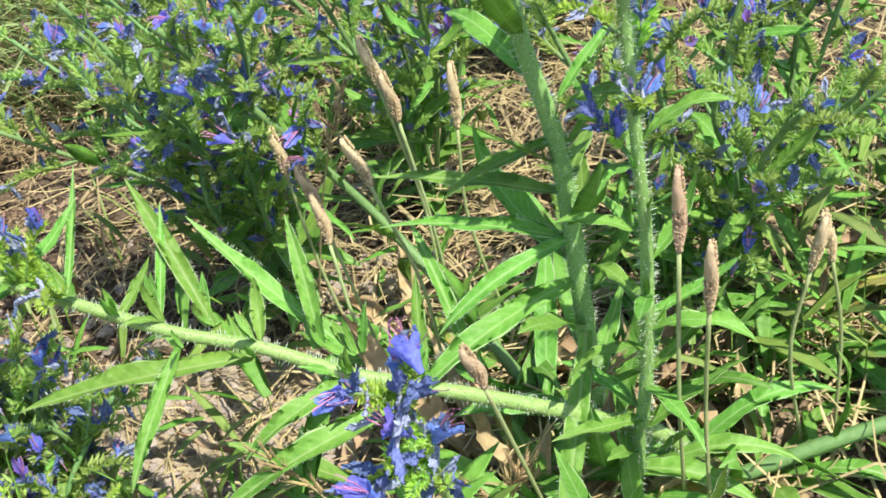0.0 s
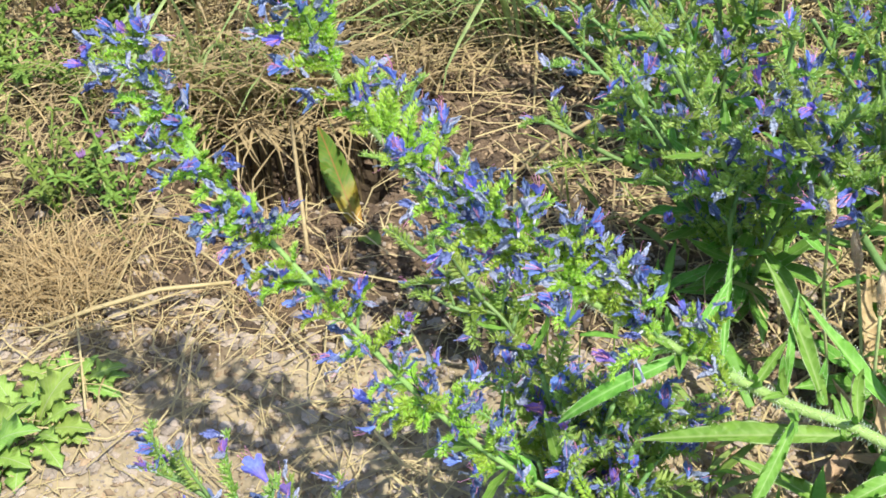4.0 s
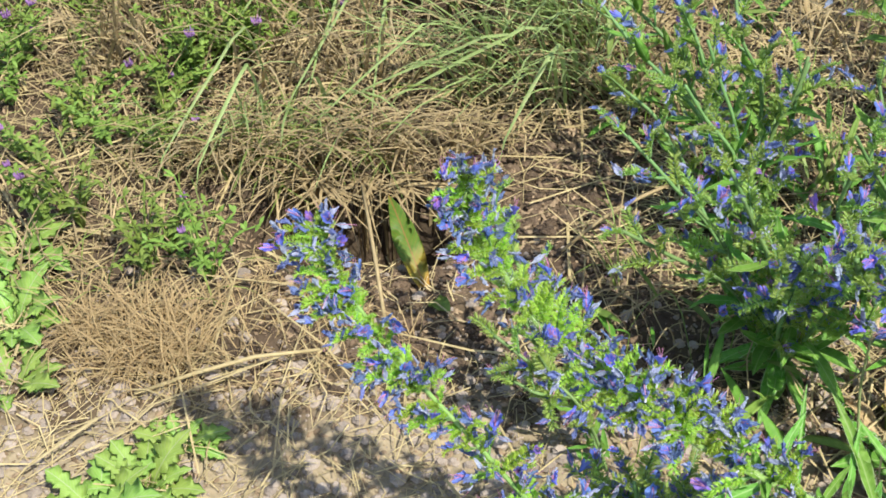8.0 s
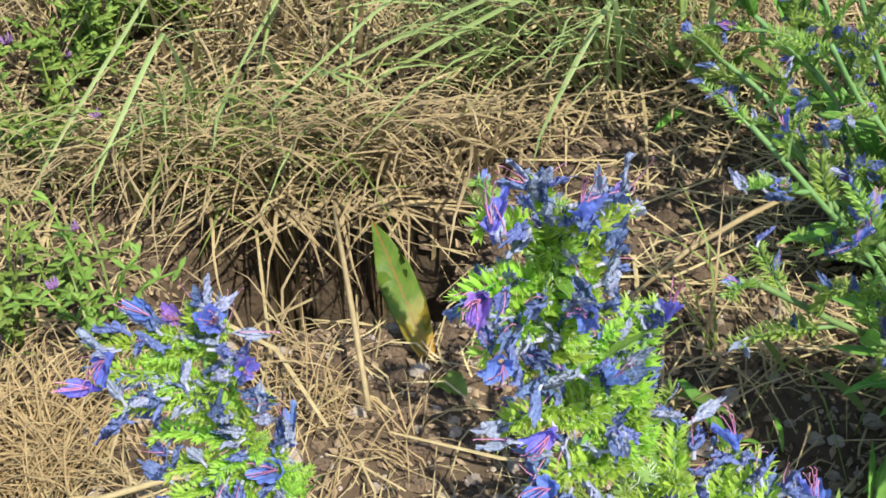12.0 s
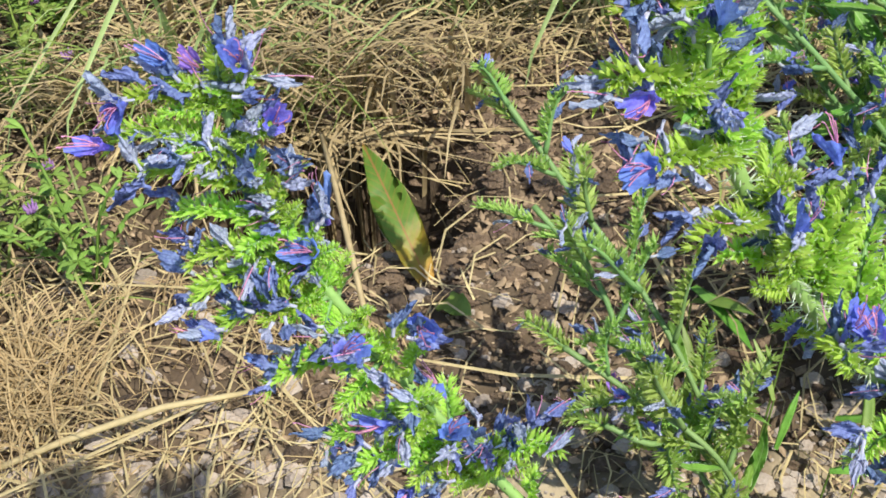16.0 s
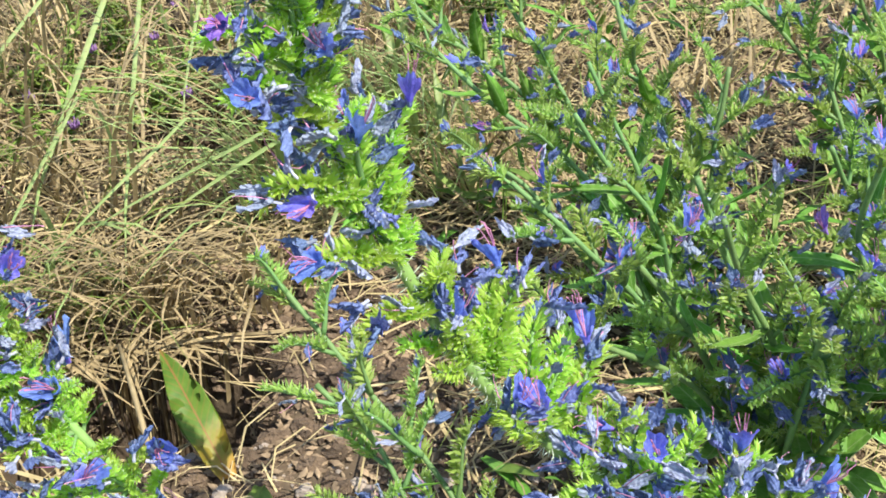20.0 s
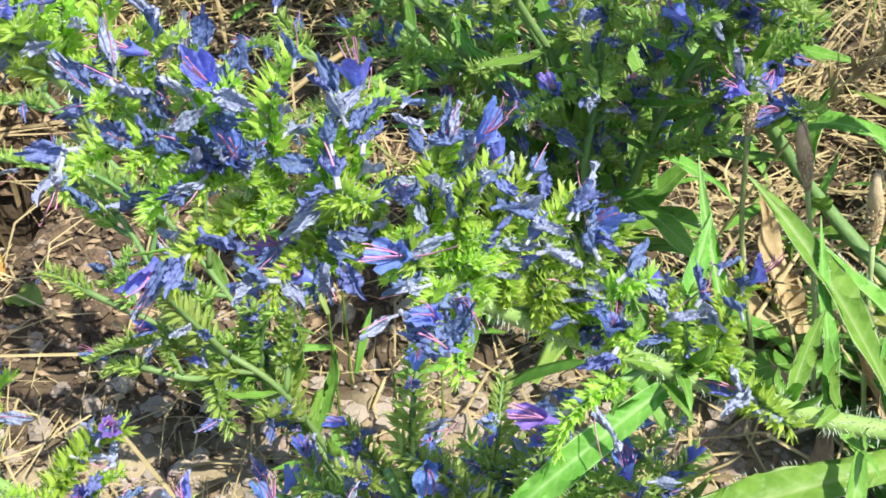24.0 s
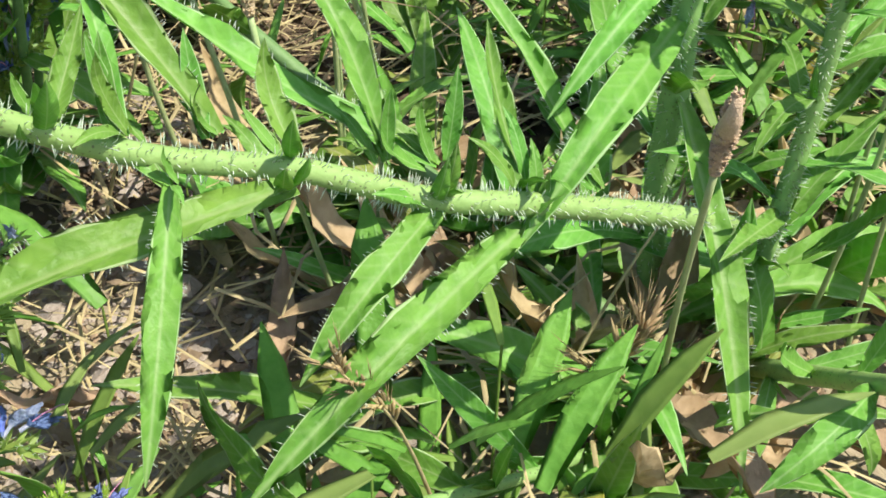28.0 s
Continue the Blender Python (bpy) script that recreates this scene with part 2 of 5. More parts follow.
# ---- mesh building ----
class Shape:
    """Collects vertices and faces with a material slot for each face."""

    def __init__(self, *materials):
        self.v, self.f, self.s, self.materials = [], [], [], materials

    def ring_tube(self, pts, radii, sides=6, slot=0, cap=True, twist=0.0):
        pts = [Vector(p) for p in pts]
        base, up = len(self.v), Vector((0.13, 0.21, 0.97))
        for i, p in enumerate(pts):
            d = (pts[min(i + 1, len(pts) - 1)] - pts[max(i - 1, 0)]).normalized()
            a = d.cross(up if abs(d.dot(up)) < 0.95 else Vector((1, 0, 0))).normalized()
            b = d.cross(a)
            for k in range(sides):
                w = 2 * math.pi * k / sides + twist * i
                self.v.append(p + (a * math.cos(w) + b * math.sin(w)) * radii[i])
        for i in range(len(pts) - 1):
            for k in range(sides):
                k2 = (k + 1) % sides
                self.f.append((base + i * sides + k, base + i * sides + k2, base + (i + 1) * sides + k2, base + (i + 1) * sides + k))
                self.s.append(slot)
        if cap:
            self.f.append(tuple(base + k for k in reversed(range(sides))))
            self.f.append(tuple(base + (len(pts) - 1) * sides + k for k in range(sides)))
            self.s += [slot, slot]

    def spike(self, root, tip, r, slot=0, bend=Vector((0, 0, 0)), flat=1.0):
        """A thin three-sided tooth with one bend."""
        root, tip = Vector(root), Vector(tip)
        d = (tip - root).normalized()
        a = d.cross(Vector((0.3, 0.2, 0.93)) if abs(d.z) < 0.9 else Vector((1, 0, 0))).normalized()
        b = d.cross(a)
        base = len(self.v)
        mid = root.lerp(tip, 0.5) + bend
        for p, rr in ((root, r * 0.8), (mid, r)):
            for k in range(3):
                w = 2 * math.pi * k / 3
                self.v.append(p + a * math.cos(w) * rr + b * math.sin(w) * rr * flat)
        self.v.append(tip)
        for k in range(3):
            k2 = (k + 1) % 3
            self.f.append((base + k, base + k2, base + 3 + k2, base + 3 + k))
            self.f.append((base + 3 + k, base + 3 + k2, base + 6))
            self.s += [slot, slot]

    def blade(self, pts, widths, normal, slot=0, fold=0.15, wave=0.0, thick=0.0004):
        """A leaf blade along pts: two halves folded along the midrib, with an underside."""
        pts = [Vector(p) for p in pts]
        n0, base, n = Vector(normal), len(self.v), len(pts)
        for i, p in enumerate(pts):
            d = (pts[min(i + 1, n - 1)] - pts[max(i - 1, 0)]).normalized()
            s = d.cross(n0).normalized()
            u = s.cross(d)
            w = widths[i]
            rise = u * (w * fold)
            wv = u * (w * wave * math.sin(i * 0.95 + 0.4))
            self.v += [p - s * w + rise + wv, p - s * w * 0.5 + rise * 0.25, p, p + s * w * 0.5 + rise * 0.25, p + s * w + rise - wv, p - u * max(thick, w * 0.09)]
        for i in range(n - 1):
            a, b = base + 6 * i, base + 6 * (i + 1)
            for q, r in ((0, 1), (1, 2), (2, 3), (3, 4), (4, 5), (5, 0)):
                self.f.append((a + q, a + r, b + r, b + q))
                self.s.append(slot)

    def strip(self, pts, widths, side, slot=0):
        """A narrow folded grass blade."""
        side, base = Vector(side), len(self.v)
        for p, w in zip(pts, widths):
            p = Vector(p)
            self.v += [p - side * w, p + Vector((0, 0, w * 0.5)), p + side * w]
        for i in range(len(widths) - 1):
            a = base + 3 * i
            self.f += [(a, a + 1, a + 4, a + 3), (a + 1, a + 2, a + 5, a + 4)]
            self.s += [slot, slot]

    def mesh(self, name, smooth=True):
        me = bpy.data.meshes.new(name)
        me.from_pydata([tuple(p) for p in self.v], [], self.f)
        for m in self.materials:
            me.materials.append(m)
        me.polygons.foreach_set("material_index", self.s)
        me.polygons.foreach_set("use_smooth", [smooth] * len(self.f))
        me.update()
        return me


def thing(name, at, label, category, group="", kind=""):
    ob = new(name)
    ob.empty_display_size = 0.01
    ob.location = at
    return tagged(ob, label, category, group, kind)


def part(name, me, parent, m=None, label=""):
    """A mesh as a part of a thing or of a part; m is in the thing's space."""
    ob = new(name, me)
    ob.parent = parent
    if m is not None:
        ob.matrix_basis = m
    return tagged(ob, label) if label else ob


rng = random.Random(7)


def rv(a, b):
    return rng.uniform(a, b)


def smooth_line(ctrl, count):
    """Catmull-Rom line through the control points, evenly sampled."""
    c = [Vector(p) for p in ctrl]
    c = [c[0] * 2 - c[1]] + c + [c[-1] * 2 - c[-2]]
    fine = []
    for i in range(1, len(c) - 2):
        for k in range(24):
            t = k / 24
            p0, p1, p2, p3 = c[i - 1], c[i], c[i + 1], c[i + 2]
            fine.append(0.5 * (2 * p1 + (p2 - p0) * t + (2 * p0 - 5 * p1 + 4 * p2 - p3) * t * t + (3 * p1 - p0 - 3 * p2 + p3) * t ** 3))
    fine.append(c[-2])
    run = [0.0]
    for a, b in zip(fine, fine[1:]):
        run.append(run[-1] + (b - a).length)
    out, j = [], 0
    for k in range(count):
        want = run[-1] * k / (count - 1)
        while j < len(run) - 2 and run[j + 1] < want:
            j += 1
        u = (want - run[j]) / max(run[j + 1] - run[j], 1e-9)
        out.append(fine[j].lerp(fine[j + 1], min(max(u, 0), 1)))
    return out, run[-1]


def frame_matrix(at, x, z, size=1.0):
    """Axes from an x direction and a rough z direction."""
    x = Vector(x).normalized()
    y = Vector(z).cross(x)
    if y.length < 1e-4:
        y = Vector((0.3, 1, 0.1)).cross(x)
    y.normalize()
    z = x.cross(y)
    m = Matrix((x, y, z)).transposed().to_4x4() @ Matrix.Scale(size, 4)
    m.translation = at
    return m


# ---- leaf, flower and cyme shapes, shared by all the bugloss plants ----
def leaf_mesh(mat, bend, width=0.085, wave=0.2, fold=0.22, n=13, bristles=0):
    """A lanceolate blade one unit long along +x that bends up or down by bend radians, with a pale margin."""
    sh = Shape(mat, LEAF_EDGE if mat is LEAF else mat, HAIR)
    pts, p, a = [], Vector((0, 0, 0)), 0.0
    for i in range(n):
        pts.append(p.copy())
        p = p + Vector((math.cos(a), 0, math.sin(a))) / (n - 1)
        a += bend / (n - 1) * (0.4 + 1.2 * i / n)
    r0 = random.Random(int(bend * 1000 + width * 7000))
    twist, phase = r0.uniform(-0.5, 0.5), r0.uniform(0, 6)
    for i, p in enumerate(pts):
        u = i / (n - 1)
        d = (pts[min(i + 1, n - 1)] - pts[max(i - 1, 0)]).normalized()
        s0 = Vector((0, -1, 0))
        q = Matrix.Rotation(twist * u, 3, d)
        side, up = q @ s0, q @ s0.cross(d)
        w = width * max(0.16, math.sin(math.pi * min(1.0, 0.10 + 0.92 * u)) ** 0.75) if i < n - 1 else 0.002
        for c in (-1.0, -0.9, -0.5, 0.0, 0.5, 0.9, 1.0):
            ruffle = wave * math.sin(i * 1.25 + phase + (1.3 if c > 0 else 0)) * abs(c) ** 2 * r0.uniform(0.6, 1.2)
            sh.v.append(p + side * w * c * (1 + 0.05 * r0.uniform(-1, 1)) + up * w * (fold * abs(c) * (1 + 0.5 * math.sin(u * 5 + phase)) + ruffle))
        sh.v.append(p - up * max(0.004, w * 0.09))
    for i in range(n - 1):
        a, b = 8 * i, 8 * (i + 1)
        for q in range(8):
            r = (q + 1) % 8
            sh.f.append((a + q, a + r, b + r, b + q))
            sh.s.append(1 if q in (0, 5) else 0)
    for k in range(bristles):
        i = r0.randrange(1, n - 2)
        c = r0.choice((0, 6))
        u = r0.random()
        root = sh.v[8 * i + c].lerp(sh.v[8 * (i + 1) + c], u)
        out = (sh.v[8 * i + c] - sh.v[8 * i + 3]).normalized()
        sh.spike(root, root + (out + Vector((r0.uniform(0, 0.6), 0, r0.uniform(-0.4, 0.4)))) * 0.018, 0.0011, 2)
    return sh.mesh("leaf")


LEAVES = [leaf_mesh(LEAF, b, w, v) for b, w, v in ((0.5, 0.098, 0.1), (-0.5, 0.100, 0.2), (-1.1, 0.090, 0.25), (1.1, 0.100, 0.15), (-0.1, 0.085, 0.1), (-1.7, 0.100, 0.3))]
BROAD = [leaf_mesh(LEAF, b, w, v, 0.18) for b, w, v in ((-0.9, 0.062, 0.25), (-1.5, 0.058, 0.35), (-0.4, 0.068, 0.3), (-1.9, 0.06, 0.4))]
YELLOW = [leaf_mesh(LEAF_OLD, b, 0.075, 0.4) for b in (-1.0, -1.6)]
DEAD = [leaf_mesh(LEAF_DEAD, b, 0.085, 0.6, 1.1) for b in (-1.2, 0.8)]


def flower_mesh(petal, tube_mat, length, mouth, stamens, crumple, seed):
    """A funnel with an oblique five-lobed ruffled mouth along +z; crumple folds and flattens it as it withers."""
    r0 = random.Random(seed)
    sh = Shape(petal, tube_mat, STAMEN)
    sides, rows = 30, 11
    ragged = [r0.uniform(-1, 1) for k in range(sides)]
    for i in range(rows):
        t = i / (rows - 1)
        funnel = mouth * (0.24 + 0.60 * math.sin(1.45 * t) ** 1.3 + 0.16 * max(0, t - 0.78) / 0.22)
        flare = min(1.0, max(0.0, (t - 0.34) / 0.46))
        shut = mouth * (0.19 + 0.74 * flare * flare * (3 - 2 * flare) - 0.12 * max(0.0, t - 0.85) / 0.15)
        rad = funnel * (1 - min(1, crumple * 1.3)) + shut * min(1, crumple * 1.3)
        for k in range(sides):
            w = 2 * math.pi * k / sides
            lobe = abs(math.cos(2.5 * w)) ** 0.55
            late = max(0.0, t - 0.62) / 0.38
            r = rad * (0.86 + 0.30 * lobe * late + 0.06 * late * late + 0.10 * math.cos(10 * w + seed) * late + 0.07 * math.sin(3 * w + seed) * t)
            r *= 1 - crumple * t * (0.10 + 0.30 * math.cos(7 * w + 2.5 * t + seed) + 0.18 * math.cos(4 * w - 4 * t))
            r *= 1 + (0.06 * t + 0.5 * crumple * t) * r0.uniform(-0.35, 0.35)
            z = length * (0.84 * t + (0.20 + 0.12 * math.cos(w)) * lobe * late * (1 - 0.5 * crumple) + 0.30 * math.cos(w) * t * t - 0.10 * late * late + (0.05 + 0.10 * crumple) * t * t * ragged[k])
            bend = (0.08 + crumple * 0.32) * length * t * t
            sh.v.append(Vector((r * math.cos(w) + bend, r * math.sin(w) * (1 - 0.55 * crumple * t), z)))
    for i in range(rows - 1):
        for k in range(sides):
            k2 = (k + 1) % sides
            sh.f.append((i * sides + k, i * sides + k2, (i + 1) * sides + k2, (i + 1) * sides + k))
            sh.s.append(1 if i < (2 if crumple < 0.4 else 4) else 0)
    for k in range(stamens):
        w = 0.5 + 1.0 * k
        reach = length * r0.uniform(1.2, 1.6)
        bx, by = mouth * 0.5 * math.cos(w), mouth * 0.5 * math.sin(w)
        pts = [(0, 0, length * 0.4), (bx * 0.5, by * 0.5, length * 0.9), (bx + mouth * 0.3, by, reach), (bx + mouth * 0.55, by, reach + mouth * 0.25)]
        sh.ring_tube(pts, [0.00025, 0.00022, 0.00018, 0.0003], 3, 2, False)
    return sh.mesh("flower")


OPEN = [flower_mesh(PETAL, PETAL, 0.0105, 0.0043, 5, 0.08, 1), flower_mesh(PETAL, PETAL_PINK, 0.0112, 0.0039, 4, 0.18, 2),
        flower_mesh(PETAL_PINK, PETAL_PINK, 0.0100, 0.0038, 5, 0.22, 3), flower_mesh(PETAL, PETAL, 0.0098, 0.0046, 5, 0.14, 4), flower_mesh(PETAL, PETAL, 0.0094, 0.0040, 3, 0.3, 12), flower_mesh(PETAL, WILT, 0.0102, 0.0042, 4, 0.35, 13)]
FADED = [flower_mesh(WILT, TUBE, 0.0099, 0.0042, 0, 0.75, 5), flower_mesh(WILT, TUBE, 0.0088, 0.0045, 1, 0.9, 6),
         flower_mesh(WILT_PALE, TUBE, 0.0104, 0.0040, 0, 0.8, 7), flower_mesh(WILT, WILT, 0.0081, 0.0042, 0, 1.0, 8),
         flower_mesh(WILT_PALE, TUBE, 0.0092, 0.0042, 0, 0.95, 9), flower_mesh(WILT_PALE, TUBE, 0.0110, 0.0035, 1, 1.0, 11)]


def cyme_line(length, curl, n):
    pts, p, a = [], Vector((0, 0, 0)), radians(12)
    for i in range(n):
        pts.append(p.copy())
        p = p + Vector((math.cos(a), 0, math.sin(a))) * (length / (n - 1))
        a += (0.9 - 1.2 * i / n + curl * (0.1 + 1.5 * i / n)) / (n - 1)
    return pts


def cyme_mesh(length, curl, nodes, teeth, seed, green=CALYX):
    """A side branch that curls over, with two rows of comb-like calyx cups along it. +x leads away from the stem."""
    r0 = random.Random(seed)
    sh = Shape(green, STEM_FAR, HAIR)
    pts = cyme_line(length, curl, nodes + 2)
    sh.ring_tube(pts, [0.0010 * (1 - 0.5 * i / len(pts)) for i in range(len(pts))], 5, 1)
    first = 1 + nodes // 5
    for i in range(first, nodes + 2):
        d = (pts[min(i + 1, nodes + 1)] - pts[i - 1]).normalized()
        up = Vector((-d.z, 0, d.x))
        for s in (-1, 1):
            way = (up * 0.42 + Vector((0, s * 0.70, 0)) + d * 0.55 + Vector((r0.uniform(-1, 1), r0.uniform(-1, 1), r0.uniform(-1, 1))) * 0.27).normalized()
            size = (0.0049 if green is CALYX else 0.0058) * (1.05 - 0.4 * (i - first) / nodes) * r0.uniform(0.85, 1.15)
            root = pts[i] + way * 0.0004
            e1 = way.orthogonal().normalized()
            e2 = way.cross(e1)
            for k in range(teeth):
                w = 2 * math.pi * k / teeth + r0.uniform(-0.25, 0.25)
                o = e1 * math.cos(w) + e2 * math.sin(w)
                t1 = way.cross(o)
                mid = root + way * size * 0.5 + o * size * 0.20
                tip = root + way * size * r0.uniform(0.85, 1.1) + o * size * r0.uniform(0.26, 0.42)
                b = len(sh.v)
                ww = size * 0.115
                sh.v += [root - t1 * ww * 0.8, root + t1 * ww * 0.8, mid - t1 * ww, mid + o * ww * 0.6, mid + t1 * ww, tip]
                sh.f += [(b, b + 1, b + 4, b + 3), (b, b + 3, b + 2), (b + 2, b + 3, b + 5), (b + 3, b + 4, b + 5)]
                sh.s += [0, 0, 0, 0]
                for q in range(1):
                    u = r0.uniform(0.2, 0.8)
                    h = root.lerp(tip, u) + t1 * ww * r0.choice((-0.9, 0.9))
                    sh.spike(h, h + (o * 0.7 + t1 * r0.uniform(-0.8, 0.8) + way * 0.4) * 0.0011, 0.00008, 2)
    return sh.mesh("cyme")


CYMES = [cyme_mesh(0.021, -2.0, 12, 5, 1), cyme_mesh(0.026, -2.2, 15, 5, 2), cyme_mesh(0.016, -1.7, 10, 5, 3), cyme_mesh(0.033, -1.5, 18, 5, 7), cyme_mesh(0.039, -1.2, 20, 5, 8), cyme_mesh(0.011, -1.4, 7, 5, 9)]
CYMES_FAR = [cyme_mesh(0.022, -2.0, 9, 4, 4, CALYX_DEEP), cyme_mesh(0.034, -1.3, 13, 4, 5, CALYX_DEEP), cyme_mesh(0.027, -0.9, 11, 4, 6, CALYX_DEEP)]
CYME_LEN = {"near": (0.021, 0.026, 0.016, 0.033, 0.039, 0.011), "far": (0.022, 0.034, 0.027)}
BLOOMS = {"o": OPEN[:1] + OPEN[3:], "p": OPEN[1:3], "w": FADED[:2] + FADED[3:4], "W": FADED[2:3] + FADED[4:], "-": []}


def flower_head(stem, pts, base, ends, shrink=1.0, large=1.0):
    """Flower branches at the top of a stem: each runs from the stem to its end and bears the blooms named there."""
    for x, y, z, kinds in ends:
        e = Vector((x, y, z)) - Vector(base)
        i = min(range(len(pts)), key=lambda k: (pts[k] - e).length)
        small = large + (shrink - large) * min(1.0, max(0.0, (i / len(pts) - 0.55) / 0.3))
        back = 0.0
        while i > 0 and back < 0.010 * small:
            back += (pts[i] - pts[i - 1]).length
            i -= 1
        d = (pts[i + 1] - pts[i]).normalized()
        o = e - pts[i]
        which = min((0, 1, 2, 5), key=lambda k: abs(CYME_LEN["near"][k] * 0.85 * small - o.length))
        c = cyme_line(CYME_LEN["near"][which], (-2.0, -2.2, -1.7, 0, 0, -1.4)[which], 12)
        m = frame_matrix(pts[i], o, d * 0.6 + Vector((0, -0.3, 0.8))) @ Matrix.Rotation(math.atan2(c[-1].z, c[-1].x), 4, "Y")
        m = m @ Matrix.Scale(min(max(o.length / c[-1].length, 0.8 * small), 1.3 * small), 4)
        part("cyme", CYMES[which], stem, m)
        m2 = m @ Matrix.Rotation(rv(-0.5, 0.5), 4, "X") @ Matrix.Rotation(rv(-0.6, 0.6), 4, "Z") @ Matrix.Scale(0.75, 4)
        part("cyme", CYMES[rng.choice((2, 2, 0))], stem, m2)
        m3 = m @ Matrix.Rotation(rv(-1.2, 1.2), 4, "X") @ Matrix.Rotation(rv(-1.0, 1.0), 4, "Z") @ Matrix.Scale(0.85, 4)
        part("cyme", CYMES[rng.choice((2, 5))], stem, m3)
        for j, kind in enumerate(("w" if kinds == "-" else kinds) + rng.choice(("wwWw", "WwwWw", "wwWWw", "wWwW"))):
            q = c[(11, 9, 10, 7, 11, 5, 8, 10, 3, 9)[j % 10]] + Vector((0, rv(-0.005, 0.005), rv(-0.0005, 0.0042)))
            way = Vector((rv(0.5, 1.0), rv(-0.9, 0.9), rv(0.0, 0.6)))
            if kind in "wW" and rng.random() < 0.55:      # withered blooms nod or hang
                way = Vector((rv(0.2, 0.9), rv(-0.9, 0.9), rv(-0.9, 0.1)))
            grown = rv(0.72, 0.95) if kind in "op" else rv(0.58, 0.90)
            part("flower", rng.choice(BLOOMS[kind]), stem, m @ frame_matrix(q, way.orthogonal(), way, grown * small / m.to_scale().x) @ Matrix.Rotation(rv(0, 6.28), 4, "Z"))
        part("leaf", rng.choice(LEAVES[:3]), stem, frame_matrix(pts[i], (o + d * 0.01).normalized(), d, rv(0.010, 0.016) * small))


